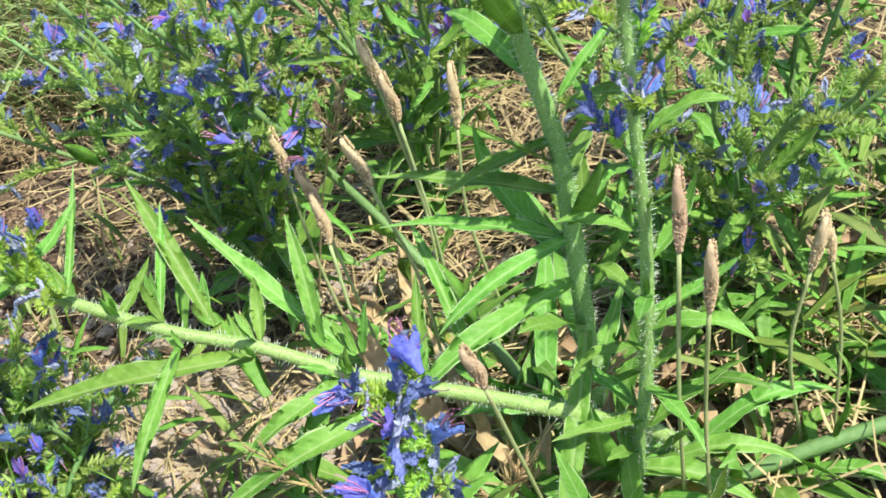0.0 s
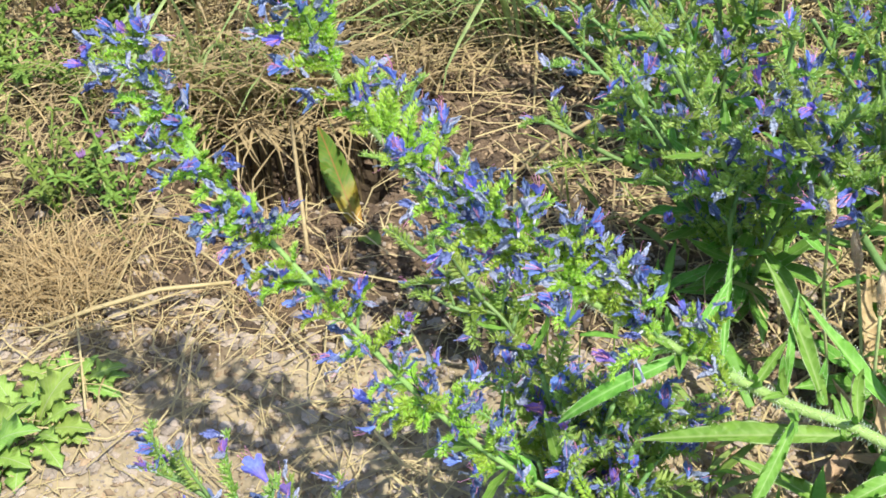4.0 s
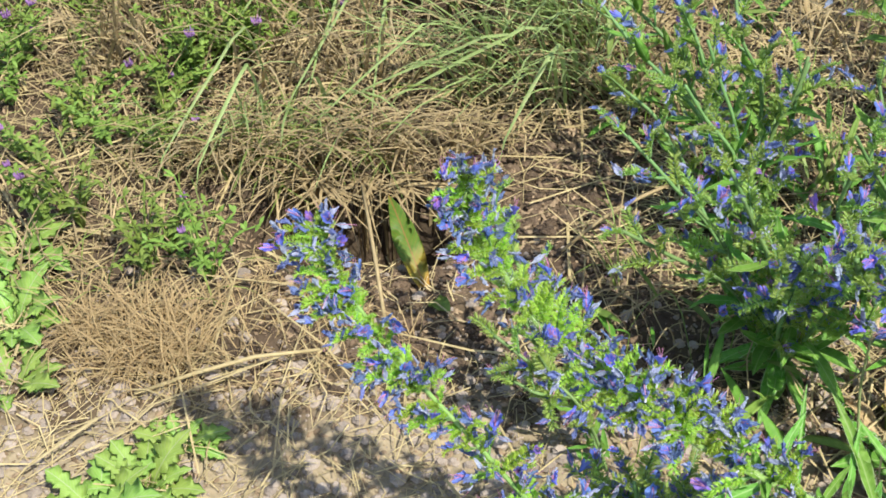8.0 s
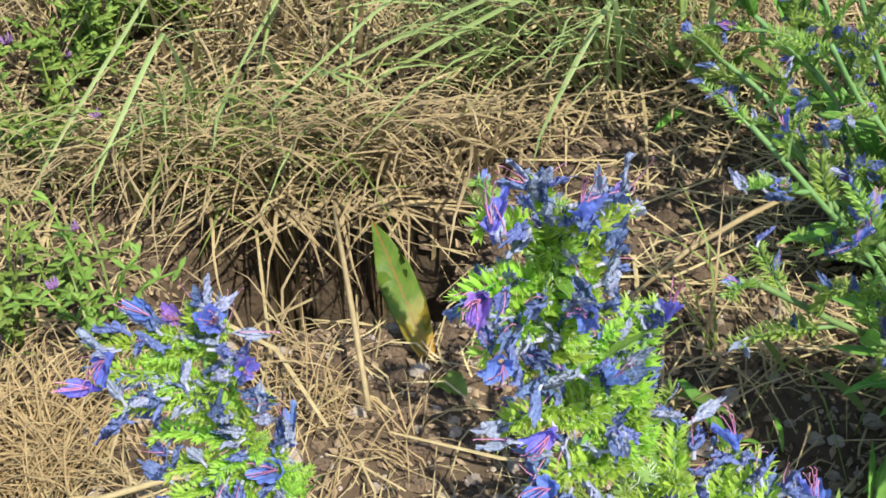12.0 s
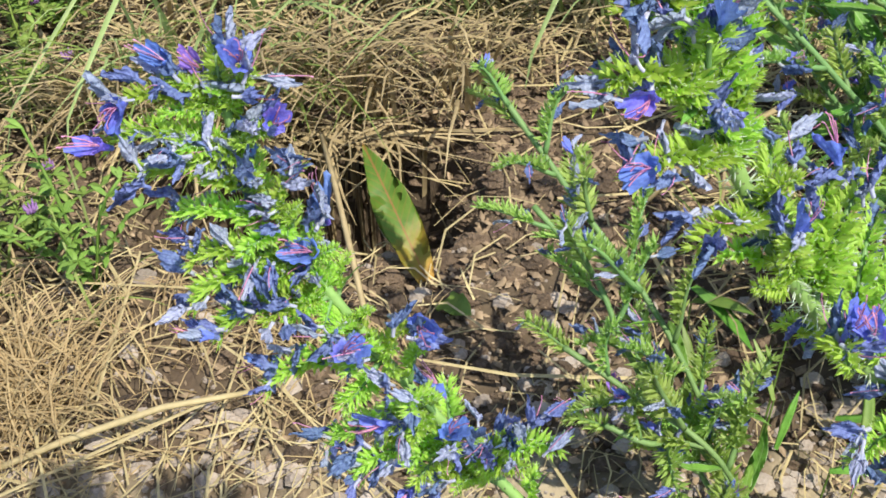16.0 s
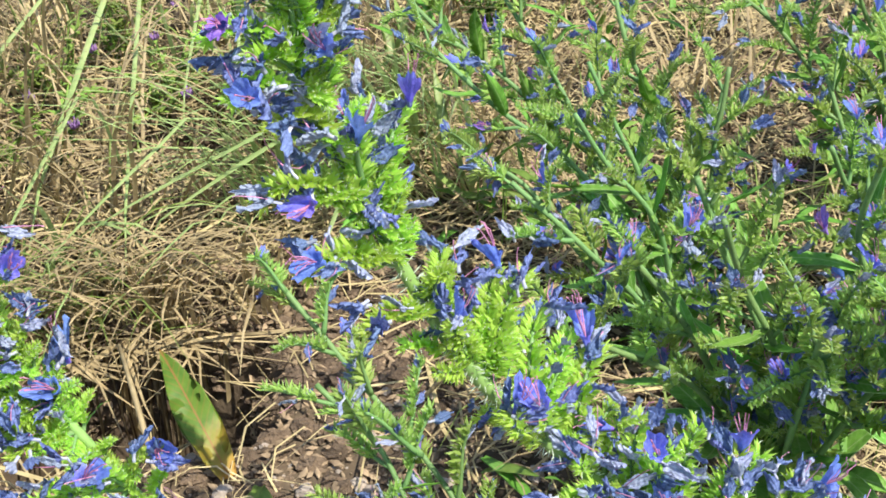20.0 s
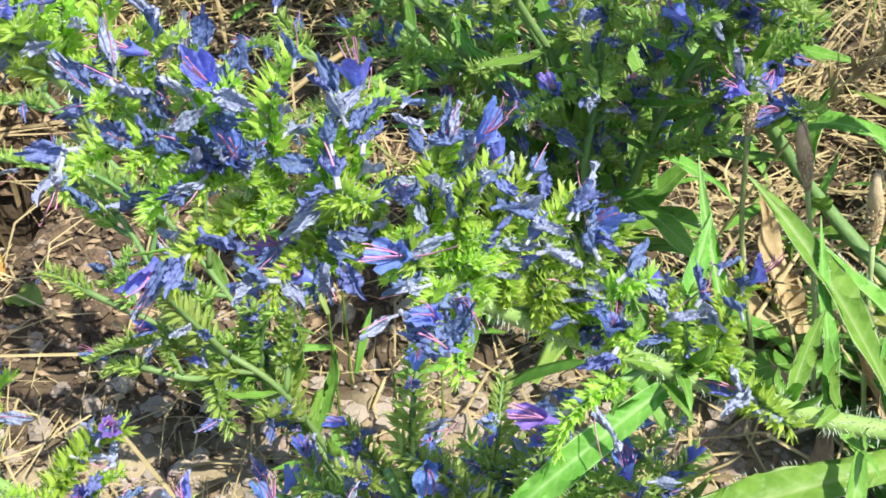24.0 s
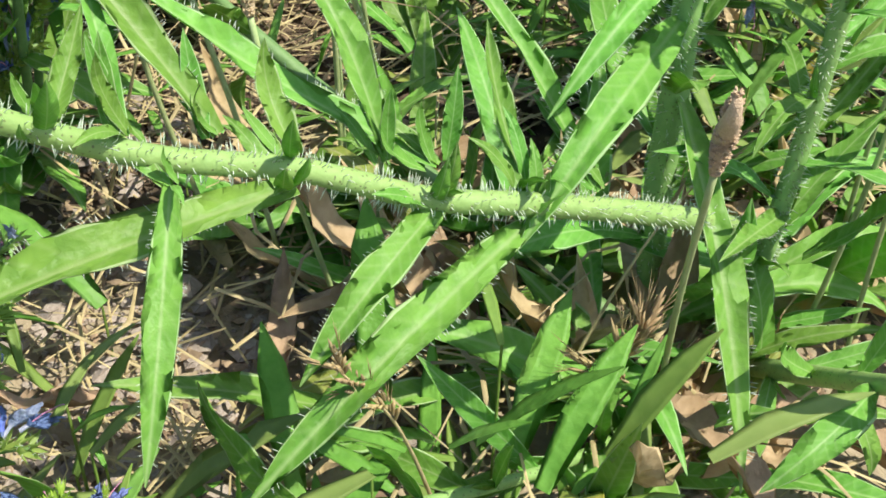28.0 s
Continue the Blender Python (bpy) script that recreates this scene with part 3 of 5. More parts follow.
def bugloss_stem(plant, base, ctrl, r_low, r_top, leaf_to, bloom_from, leaf_len, near=True, step=0.0066, leaf_step=0.011, hairy=False, bloom=1.0, label="", leaf_from=0.06, cyme_size=1.0, bloom_to=0.995, ends=(), bloom_size=1.0, shrink=1.0, large=1.0):
    """One stem of a plant: a hairy tapering stalk with spirally set leaves below and curling flower branches above."""
    pts, length = smooth_line(ctrl, max(14, int(22 + len(ctrl) * 4)))
    b = Vector(base)
    pts = [p - b for p in pts]
    n = len(pts)
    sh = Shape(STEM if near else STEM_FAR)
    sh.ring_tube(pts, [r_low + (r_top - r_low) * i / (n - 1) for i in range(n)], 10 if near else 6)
    stem = part("stem", sh.mesh("stem"), plant, label=label or "pale green bristly stem")

    def along(t):
        f = min(max(t, 0), 0.9999) * (n - 1)
        i = int(f)
        return pts[i].lerp(pts[i + 1], f - i), (pts[i + 1] - pts[i]).normalized(), r_low + (r_top - r_low) * t

    def outward(d, turn):
        a = d.cross(Vector((0.2, -1, 0.3))).normalized()
        return a * math.cos(turn) + d.cross(a) * math.sin(turn)

    if hairy:
        hs = Shape(HAIR)
        for k in range(int(length / 0.0002)):
            p, d, r = along(rng.random())
            o = outward(d, rv(0, 6.283))
            hs.spike(p + o * r * 0.9, p + o * (r + rv(0.0012, 0.0026)) + d * rv(-0.0003, 0.0009), 0.00011)
        part("hairs", hs.mesh("hairs"), stem, label="fine white bristles")
    turn, t = rv(0, 6), leaf_from
    while t < leaf_to:
        p, d, r = along(t)
        o = outward(d, turn)
        tip = (o * 0.85 + d * rv(0.25, 0.75) + Vector((0, 0, rv(-0.1, 0.25)))).normalized()
        size = leaf_len * rv(0.7, 1.25) * (1.15 - 0.6 * t)
        part("leaf", rng.choice(LEAVES), stem, frame_matrix(p + o * r * 0.7, tip, d + Vector((0, 0, 0.5)), size))
        if near and rng.random() < 0.6:
            part("leaf", LEAVES[0], stem, frame_matrix(p + o * r * 0.7, (o * 0.6 + d).normalized(), d - o * 0.2, size * rv(0.25, 0.4)))
        turn += 2.4
        t += leaf_step / length * rv(0.7, 1.3)
    t = bloom_from
    meshes, lens = (CYMES, CYME_LEN["near"]) if near else (CYMES_FAR, CYME_LEN["far"])
    while t < 0.995:
        p, d, r = along(t)
        o = outward(d, turn)
        x = (o * 0.9 + d * (0.35 + 0.9 * max(0, t - 0.9) * 8) + Vector((0, 0, 0.25))).normalized()
        less = large + (shrink - large) * min(1.0, max(0.0, (t - bloom_from) / (bloom_to - bloom_from)))
        size = rv(0.85, 1.2) * (1.0 if t < 0.9 else 0.8) * cyme_size * less
        low = near and rng.random() < 1.35 - 1.4 * (t - bloom_from) / (1 - bloom_from)
        which = rng.choice((2, 5)) if t > bloom_to else rng.choice((0, 1, 1, 3)) if low else rng.randrange(3)
        m = frame_matrix(p + o * r * 0.6, x, d * 0.9 + Vector((0, 0, 0.5)), size)
        part("cyme", meshes[which], stem, m)
        if near and rng.random() < 0.75:
            part("leaf", rng.choice(LEAVES[:3]), stem, frame_matrix(p + o * r * 0.6, (o + d * 0.5).normalized(), d, leaf_len * rv(0.22, 0.42) * less))
        line = cyme_line(lens[which], -1.9 if near else -1.3, 9)
        count = rng.choice((0, 1)) if t > bloom_to else rng.choice((6, 7, 8)) if near else rng.choice((4, 4, 5))
        for k in range(count):
            if rng.random() > bloom:
                continue
            q = line[rng.choice((3, 4, 5, 6, 7, 8))]
            way = Vector((rv(0.0, 0.8), rv(-0.7, 0.7), rv(0.3, 1.0)))
            mesh = rng.choice(OPEN) if (k == 0 and rng.random() < 0.8) else rng.choice(FADED + FADED[:2] + FADED[3:4])
            if mesh in FADED and rng.random() < 0.4:
                way.z = rv(-0.6, 0.2)
            fm = m @ frame_matrix(q, way.normalized().orthogonal(), way, 1.0)
            part("flower", mesh, stem, fm @ Matrix.Rotation(rv(0, 6.28), 4, "Z") @ Matrix.Scale(rv(0.62, 0.86) * bloom_size, 4))
        turn += 2.4
        t += step * less / length * rv(0.8, 1.2)
    flower_head(stem, pts, base, ends, shrink, large)
    return stem


# ---- ground: one sheet to the horizon ----
def axis_values(lo, hi, step, far):
    vals = list(np.arange(lo, hi, step))
    d, a, b = step, lo, vals[-1]
    left, right = [], []
    while b < far:
        d *= 1.35
        a, b = a - d, b + d
        left.append(a)
        right.append(b)
    return left[::-1] + vals + right


def hollow(x, y):
    return abs(x + 0.035) < 0.065 and abs(y - 0.728) < 0.036 or abs(x - 0.025) < 0.045 and abs(y - 0.950) < 0.037


def ground_height(x, y):
    h = 0.010 * noise.noise((x * 6, y * 6, 0.3)) + 0.005 * noise.noise((x * 22, y * 22, 1.7))
    if abs(x) < 1.5 and -1 < y < 2.5:
        h += 0.0045 * noise.noise((x * 75, y * 75, 4.1)) + 0.0030 * noise.noise((x * 150, y * 150, 2.2))
    h -= 0.20 * math.exp(-(((x + 0.035) / 0.062) ** 4 + ((y - 0.728) / 0.034) ** 4)) + 0.13 * math.exp(-(((x - 0.025) / 0.040) ** 6 + ((y - 0.950) / 0.032) ** 6))
    return h


xs, ys = axis_values(-0.7, 0.9, 0.0045, 900), axis_values(0.1, 1.45, 0.0045, 900)
gv = [(x, y, ground_height(x, y)) for y in ys for x in xs]
gn = len(xs)
gf = [(j * gn + i, j * gn + i + 1, (j + 1) * gn + i + 1, (j + 1) * gn + i) for j in range(len(ys) - 1) for i in range(gn - 1)]
gm = bpy.data.meshes.new("ground")
gm.from_pydata(gv, [], gf)
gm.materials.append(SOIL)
gm.polygons.foreach_set("use_smooth", [True] * len(gf))
tagged(new("ground", gm), "dry sandy soil with crumbs and small clods", "ground", kind="structure")


# ---- the leaning bugloss with its long flower spikes ----
FOOT = (0.36, 0.405, 0.0)
main = thing("bugloss_plant", FOOT, "viper's bugloss with blue flower spikes leaning over dry ground", "wild plant")
# where the upper flower branches of the two leaning spikes end, and their blooms: open, purple, withered, pale withered
HEAD_LONG = [(0.033, 0.413, 0.340, "o"), (0.040, 0.420, 0.339, "WWw"), (0.045, 0.411, 0.341, "o"), (0.051, 0.422, 0.333, "W"), (0.050, 0.425, 0.326, "p"), (0.031, 0.409, 0.332, "pw"), (0.047, 0.410, 0.327, "o"),
             (0.033, 0.407, 0.324, "ow"), (0.054, 0.424, 0.311, "w"), (0.058, 0.424, 0.310, "o"), (0.042, 0.411, 0.314, "ww"), (0.049, 0.408, 0.314, "o"), (0.056, 0.418, 0.299, "wW"), (0.035, 0.406, 0.309, "W"),
             (0.041, 0.410, 0.304, "p"), (0.049, 0.410, 0.299, "w"), (0.064, 0.424, 0.282, "ww"), (0.041, 0.405, 0.296, "oww"), (0.078, 0.420, 0.283, "oW"), (0.088, 0.424, 0.270, "o"), (0.062, 0.411, 0.281, "w"),
             (0.062, 0.404, 0.282, "o"), (0.049, 0.402, 0.286, "ww"), (0.080, 0.420, 0.272, "ww"), (0.093, 0.421, 0.270, "ow"), (0.041, 0.414, 0.335, "-"), (0.036, 0.409, 0.328, "-"), (0.054, 0.420, 0.306, "-"),
             (0.038, 0.407, 0.319, "-"), (0.072, 0.420, 0.279, "-"), (0.076, 0.400, 0.264, "ow"), (0.099, 0.402, 0.249, "oW"), (0.083, 0.400, 0.252, "W"), (0.109, 0.412, 0.249, "ww"), (0.124, 0.412, 0.243, "ow"),
             (0.139, 0.420, 0.236, "ow"), (0.117, 0.410, 0.242, "w"), (0.147, 0.412, 0.226, "ow"), (0.136, 0.406, 0.225, "W"), (0.160, 0.401, 0.217, "ow"), (0.154, 0.401, 0.203, "W"), (0.120, 0.391, 0.222, "ow"),
             (0.087, 0.398, 0.222, "oww"), (0.094, 0.400, 0.235, "w"), (0.100, 0.399, 0.237, "ow"), (0.107, 0.396, 0.217, "ow"), (0.119, 0.402, 0.227, "W"), (0.141, 0.404, 0.212, "W"), (0.128, 0.393, 0.208, "ww"),
             (0.156, 0.392, 0.193, "oww"), (0.185, 0.405, 0.188, "o"), (0.173, 0.404, 0.185, "w"), (0.120, 0.387, 0.211, "p"), (0.148, 0.402, 0.198, "w"), (0.114, 0.406, 0.238, "W"), (0.088, 0.400, 0.243, "w"),
             (0.100, 0.395, 0.218, "-"), (0.150, 0.408, 0.214, "-"), (0.133, 0.414, 0.230, "-"), (0.077, 0.397, 0.243, "-"), (0.096, 0.408, 0.252, "-"), (0.155, 0.410, 0.221, "-")]
HEAD_SHORT = [(-0.032, 0.441, 0.277, "o"), (-0.028, 0.443, 0.282, "o"), (-0.021, 0.444, 0.284, "ow"), (-0.014, 0.446, 0.288, "WW"), (-0.009, 0.444, 0.284, "o"), (-0.007, 0.441, 0.276, "ow"), (-0.017, 0.439, 0.274, "W"),
             (-0.022, 0.438, 0.275, "W"), (-0.024, 0.440, 0.261, "w"), (-0.010, 0.437, 0.262, "Ww"), (-0.002, 0.440, 0.257, "pw"), (-0.022, 0.437, 0.254, "w"), (-0.004, 0.436, 0.251, "ow"), (-0.027, 0.433, 0.247, "wW"),
             (-0.022, 0.431, 0.242, "ow"), (-0.011, 0.429, 0.246, "ww"), (0.013, 0.427, 0.244, "o"), (0.002, 0.420, 0.244, "ow"), (-0.015, 0.426, 0.234, "oww"), (-0.001, 0.425, 0.245, "W"), (0.007, 0.421, 0.225, "WWo"),
             (-0.006, 0.425, 0.216, "ww"), (0.020, 0.421, 0.222, "ww"), (0.028, 0.420, 0.221, "ww"), (0.014, 0.419, 0.212, "o"), (0.002, 0.421, 0.214, "ww"), (-0.029, 0.438, 0.272, "-"), (-0.013, 0.438, 0.269, "-"),
             (-0.004, 0.440, 0.269, "-"), (-0.013, 0.434, 0.253, "-"), (0.073, 0.409, 0.182, "p"), (0.045, 0.405, 0.164, "ow"), (0.051, 0.400, 0.138, "ow"), (0.089, 0.397, 0.116, "ow"), (0.080, 0.406, 0.161, "o"),
             (0.095, 0.403, 0.152, "ow"), (0.063, 0.402, 0.151, "ww"), (0.094, 0.401, 0.141, "w"), (0.046, 0.398, 0.129, "oww"), (0.070, 0.404, 0.164, "w"), (0.103, 0.399, 0.134, "w"), (0.063, 0.399, 0.130, "-"),
             (0.078, 0.400, 0.149, "w"),
             (0.001, 0.419, 0.217, "ww"), (0.010, 0.418, 0.210, "Wwo"), (0.018, 0.416, 0.225, "ow"), (0.029, 0.415, 0.225, "ww"), (0.037, 0.413, 0.230, "w"), (0.003, 0.418, 0.189, "ow"),
             (0.017, 0.416, 0.188, "Ww"), (0.033, 0.414, 0.188, "ow"), (0.046, 0.412, 0.193, "w"), (0.055, 0.411, 0.191, "ow"), (0.024, 0.415, 0.204, "w"), (0.011, 0.418, 0.235, "w")]
bugloss_stem(main, FOOT, [(0.400, 0.402, 0.0), (0.378, 0.394, 0.045), (0.350, 0.389, 0.068), (0.320, 0.388, 0.086), (0.287, 0.390, 0.102), (0.266, 0.394, 0.110), (0.240, 0.399, 0.125), (0.213, 0.401, 0.138), (0.183, 0.401, 0.160),
                          (0.166, 0.401, 0.173), (0.138, 0.402, 0.195), (0.113, 0.404, 0.218), (0.084, 0.407, 0.246), (0.065, 0.410, 0.270), (0.052, 0.414, 0.297), (0.043, 0.417, 0.322), (0.040, 0.420, 0.338)],
             0.0033, 0.0009, 0.08, 0.535, 0.050, hairy=True, leaf_step=0.016, bloom=0.6, cyme_size=1.1, bloom_to=0.84, ends=HEAD_LONG, shrink=0.60, large=0.74, step=0.016)
bugloss_stem(main, FOOT, [(0.36, 0.395, 0.0), (0.30, 0.378, 0.025), (0.23, 0.378, 0.052), (0.173, 0.383, 0.074), (0.128, 0.388, 0.100), (0.098, 0.394, 0.122), (0.070, 0.402, 0.152), (0.045, 0.412, 0.185), (0.020, 0.423, 0.216), (0.000, 0.434, 0.244), (-0.012, 0.442, 0.268), (-0.014, 0.446, 0.284)],
             0.0017, 0.0009, 0.60, 0.34, 0.034, leaf_step=0.008, bloom=0.70, bloom_to=0.80, ends=HEAD_SHORT, shrink=0.60, large=0.70, step=0.011)
bugloss_stem(main, FOOT, [(0.36, 0.395, 0.0), (0.24, 0.345, 0.03), (0.13, 0.345, 0.055), (0.05, 0.365, 0.080), (-0.005, 0.382, 0.105), (-0.030, 0.390, 0.124)],
             0.003, 0.0011, 0.55, 0.66, 0.040, near=False, bloom=0.9)
bugloss_stem(main, FOOT, [(0.37, 0.40, 0.0), (0.335, 0.32, 0.08), (0.295, 0.255, 0.16), (0.280, 0.241, 0.232)], 0.003, 0.0010, 0.5, 0.995, 0.035,
             ends=[(0.284, 0.241, 0.236, "o"), (0.271, 0.240, 0.233, "o"), (0.278, 0.238, 0.223, "ow"), (0.285, 0.240, 0.216, "ow"), (0.271, 0.238, 0.210, "ow"), (0.284, 0.239, 0.206, "w"), (0.282, 0.240, 0.230, "p")], shrink=0.75)
bugloss_stem(main, FOOT, [(0.360, 0.412, 0.0), (0.356, 0.415, 0.045), (0.355, 0.415, 0.095), (0.353, 0.415, 0.142), (0.350, 0.415, 0.175), (0.341, 0.415, 0.223), (0.333, 0.42, 0.33)], 0.0042, 0.0024, 0.8, 0.86, 0.055, hairy=True, leaf_step=0.015, step=0.02)
bugloss_stem(main, FOOT, [(0.361, 0.388, 0.0), (0.364, 0.385, 0.050), (0.369, 0.385, 0.090), (0.371, 0.385, 0.143), (0.370, 0.385, 0.174), (0.368, 0.385, 0.229), (0.367, 0.38, 0.30)], 0.0028, 0.0016, 0.62, 0.58, 0.038, hairy=True, leaf_step=0.010, step=0.016)
bugloss_stem(main, FOOT, [(0.37, 0.40, 0.0), (0.44, 0.395, 0.02), (0.53, 0.38, 0.05), (0.62, 0.36, 0.10)], 0.0038, 0.002, 0.9, 0.8, 0.055, near=False)
bugloss_stem(main, FOOT, [(0.36, 0.42, 0.0), (0.318, 0.50, 0.045), (0.287, 0.535, 0.085), (0.245, 0.525, 0.155), (0.225, 0.500, 0.20)], 0.0034, 0.0013, 0.75, 0.62, 0.045, near=False)


def leaf_between(parent, base, a, b, bend, width):
    """A leaf from a to b whose blade bows by bend radians."""
    me = leaf_mesh(LEAF, bend * 1.35, width * 0.55, 0.32, 0.5, 14, 70)
    c = me.vertices[13 * 8 + 3].co
    a, b = Vector(a) - Vector(base), Vector(b) - Vector(base)
    m = frame_matrix(a, b - a, (0.1, -0.35, 1.0), (b - a).length / c.length) @ Matrix.Rotation(math.atan2(c.z, c.x), 4, "Y")
    part("leaf", me, parent, m)


# the leaves along the leaning stem, from its first flowers to the foot
for a, b, bend, width in (
    ((0.171, 0.400, 0.168), (0.125, 0.392, 0.140), -0.9, 0.10), ((0.172, 0.402, 0.168), (0.192, 0.430, 0.178), 0.5, 0.12), ((0.186, 0.401, 0.160), (0.193, 0.440, 0.185), 0.3, 0.06),
    ((0.199, 0.402, 0.147), (0.212, 0.414, 0.160), 0.7, 0.17), ((0.211, 0.402, 0.142), (0.218, 0.430, 0.170), 0.2, 0.08), ((0.227, 0.402, 0.136), (0.207, 0.443, 0.174), -0.4, 0.10),
    ((0.271, 0.399, 0.113), (0.223, 0.442, 0.155), 0.3, 0.09), ((0.215, 0.396, 0.134), (0.192, 0.366, 0.104), -0.5, 0.11), ((0.238, 0.396, 0.124), (0.157, 0.400, 0.119), -0.3, 0.10),
    ((0.241, 0.400, 0.127), (0.243, 0.413, 0.144), 1.3, 0.20), ((0.260, 0.400, 0.118), (0.257, 0.433, 0.153), -0.7, 0.11), ((0.292, 0.396, 0.100), (0.297, 0.418, 0.128), 0.5, 0.13),
    ((0.311, 0.394, 0.092), (0.299, 0.438, 0.138), -0.3, 0.08), ((0.269, 0.394, 0.108), (0.227, 0.379, 0.094), -0.8, 0.14), ((0.288, 0.390, 0.096), (0.211, 0.374, 0.075), -0.6, 0.10)):
    leaf_between(main, FOOT, a, b, bend, width)
    for k in range(4):
        o = Vector((rv(-0.6, 0.2), rv(-0.8, 0.8), rv(0.2, 1.0)))
        part("leaf", rng.choice(LEAVES[:4]), main, frame_matrix(Vector(a) - Vector(FOOT) + Vector((rv(-0.003, 0.003), 0, 0)), o, (0, -0.3, 1), rv(0.009, 0.020)))
# the large leaves of the two upright stems
for a, b, bend, width in (
    ((0.352, 0.414, 0.112), (0.283, 0.387, 0.093), -0.9, 0.11), ((0.353, 0.415, 0.130), (0.300, 0.400, 0.112), -0.9, 0.10), ((0.355, 0.415, 0.171), (0.310, 0.420, 0.152), -0.6, 0.11),
    ((0.355, 0.415, 0.147), (0.289, 0.430, 0.162), -0.3, 0.09), ((0.353, 0.417, 0.128), (0.288, 0.424, 0.145), -0.5, 0.10), ((0.355, 0.413, 0.090), (0.321, 0.345, 0.031), -0.4, 0.08),
    ((0.370, 0.384, 0.089), (0.396, 0.378, 0.126), 0.4, 0.10), ((0.372, 0.386, 0.113), (0.402, 0.381, 0.133), 0.5, 0.12), ((0.368, 0.384, 0.067), (0.330, 0.372, 0.078), -0.3, 0.13),
    ((0.368, 0.376, 0.058), (0.378, 0.356, 0.095), 0.5, 0.13), ((0.377, 0.358, 0.021), (0.382, 0.342, 0.080), 0.3, 0.13), ((0.354, 0.417, 0.185), (0.376, 0.426, 0.204), -0.4, 0.12), ((0.355, 0.417, 0.166), (0.378, 0.421, 0.185), -0.5, 0.12)):
    leaf_between(main, FOOT, a, b, bend, width)
for k in range(30):
    a = rv(0, 6.283)
    o = Vector((math.cos(a), math.sin(a), 0))
    p = o * rv(0.0, 0.07) + Vector((-0.03, 0.0, rv(0.002, 0.03)))
    src = rng.choice(BROAD) if rng.random() < 0.68 else rng.choice(YELLOW + DEAD)
    part("leaf", src, main, frame_matrix(p, o + Vector((0, 0, rv(0.1, 1.3))), (0, 0, 1), rv(0.045, 0.085)))


# ---- further bugloss plants ----
def bush(foot, tips, leaf_len=0.045, label="bushy viper's bugloss with many small blue flowers", near=False, bloom=0.66, r=0.0016, step=0.0135, frm=0.32, bloom_size=0.95):
    p = thing("bugloss_plant", foot, label, "wild plant", "viper's bugloss plants")
    f = Vector(foot)
    for tip in tips:
        tip = Vector(tip)
        mid = f.lerp(tip, 0.45) + Vector((rv(-0.015, 0.015), rv(-0.015, 0.015), 0.02))
        bugloss_stem(p, foot, [f, mid, f.lerp(tip, 0.75) + Vector((0, 0, 0.012)), tip], r, 0.0011, 0.75, frm, leaf_len, near, step, 0.019, bloom=bloom, cyme_size=1.0, bloom_size=bloom_size)
    return p


bush((0.245, 0.590, 0.0), [(0.214, 0.534, 0.15), (0.186, 0.561, 0.18), (0.165, 0.594, 0.15), (0.139, 0.643, 0.15), (0.253, 0.504, 0.20), (0.180, 0.572, 0.19), (0.238, 0.560, 0.20),
                           (0.128, 0.579, 0.14), (0.20, 0.515, 0.17)], bloom_size=0.86)
bush((0.240, 0.690, 0.0), [(0.117, 0.860, 0.16), (0.179, 0.855, 0.15), (0.136, 0.788, 0.14), (0.150, 0.748, 0.10), (0.266, 0.734, 0.13), (0.214, 0.757, 0.18), (0.178, 0.688, 0.15), (0.198, 0.732, 0.15), (0.257, 0.714, 0.15)], bloom_size=0.86)
bush((0.330, 0.660, 0.0), [(0.269, 0.641, 0.15), (0.295, 0.697, 0.15), (0.276, 0.567, 0.19), (0.310, 0.60, 0.17), (0.36, 0.62, 0.17), (0.34, 0.72, 0.15), (0.39, 0.66, 0.17), (0.33, 0.56, 0.18)], bloom_size=0.86)
bush((0.420, 0.500, 0.0), [(0.42, 0.44, 0.17), (0.46, 0.42, 0.16), (0.40, 0.47, 0.18), (0.45, 0.50, 0.17), (0.50, 0.45, 0.15), (0.43, 0.40, 0.17), (0.37, 0.51, 0.17)], bloom_size=0.86)
bush((0.520, 0.620, 0.0), [(0.46, 0.60, 0.17), (0.52, 0.66, 0.18), (0.50, 0.56, 0.16), (0.57, 0.60, 0.17), (0.44, 0.66, 0.16), (0.47, 0.53, 0.16)], bloom_size=0.86)
bush((0.140, 0.425, 0.0), [(0.127, 0.418, 0.120), (0.148, 0.410, 0.128), (0.163, 0.412, 0.122), (0.110, 0.420, 0.100), (0.135, 0.412, 0.100), (0.121, 0.425, 0.130), (0.158, 0.420, 0.105), (0.184, 0.415, 0.105), (0.125, 0.440, 0.105), (0.152, 0.440, 0.100),
                           (0.104, 0.445, 0.085), (0.175, 0.43, 0.09)], 0.024, "low viper's bugloss shoots with dull blue flowers in shade", step=0.0085, bloom=0.95, bloom_size=0.78, r=0.0011)
bush((0.130, 0.510, 0.0), [(0.048, 0.625, 0.130), (0.056, 0.596, 0.105), (0.061, 0.550, 0.085), (0.072, 0.529, 0.070)], 0.024, bloom_size=0.72, r=0.0009, frm=0.30, step=0.010)
bush((0.420, 0.820, 0.0), [(0.36, 0.80, 0.15), (0.42, 0.88, 0.16), (0.48, 0.80, 0.16), (0.40, 0.74, 0.16), (0.30, 0.82, 0.14), (0.33, 0.90, 0.14), (0.45, 0.72, 0.15)], bloom_size=0.86)
bush((0.560, 0.900, 0.0), [(0.50, 0.92, 0.17), (0.56, 0.98, 0.18), (0.62, 0.90, 0.18), (0.54, 0.82, 0.17), (0.48, 1.0, 0.16)], bloom_size=0.86)
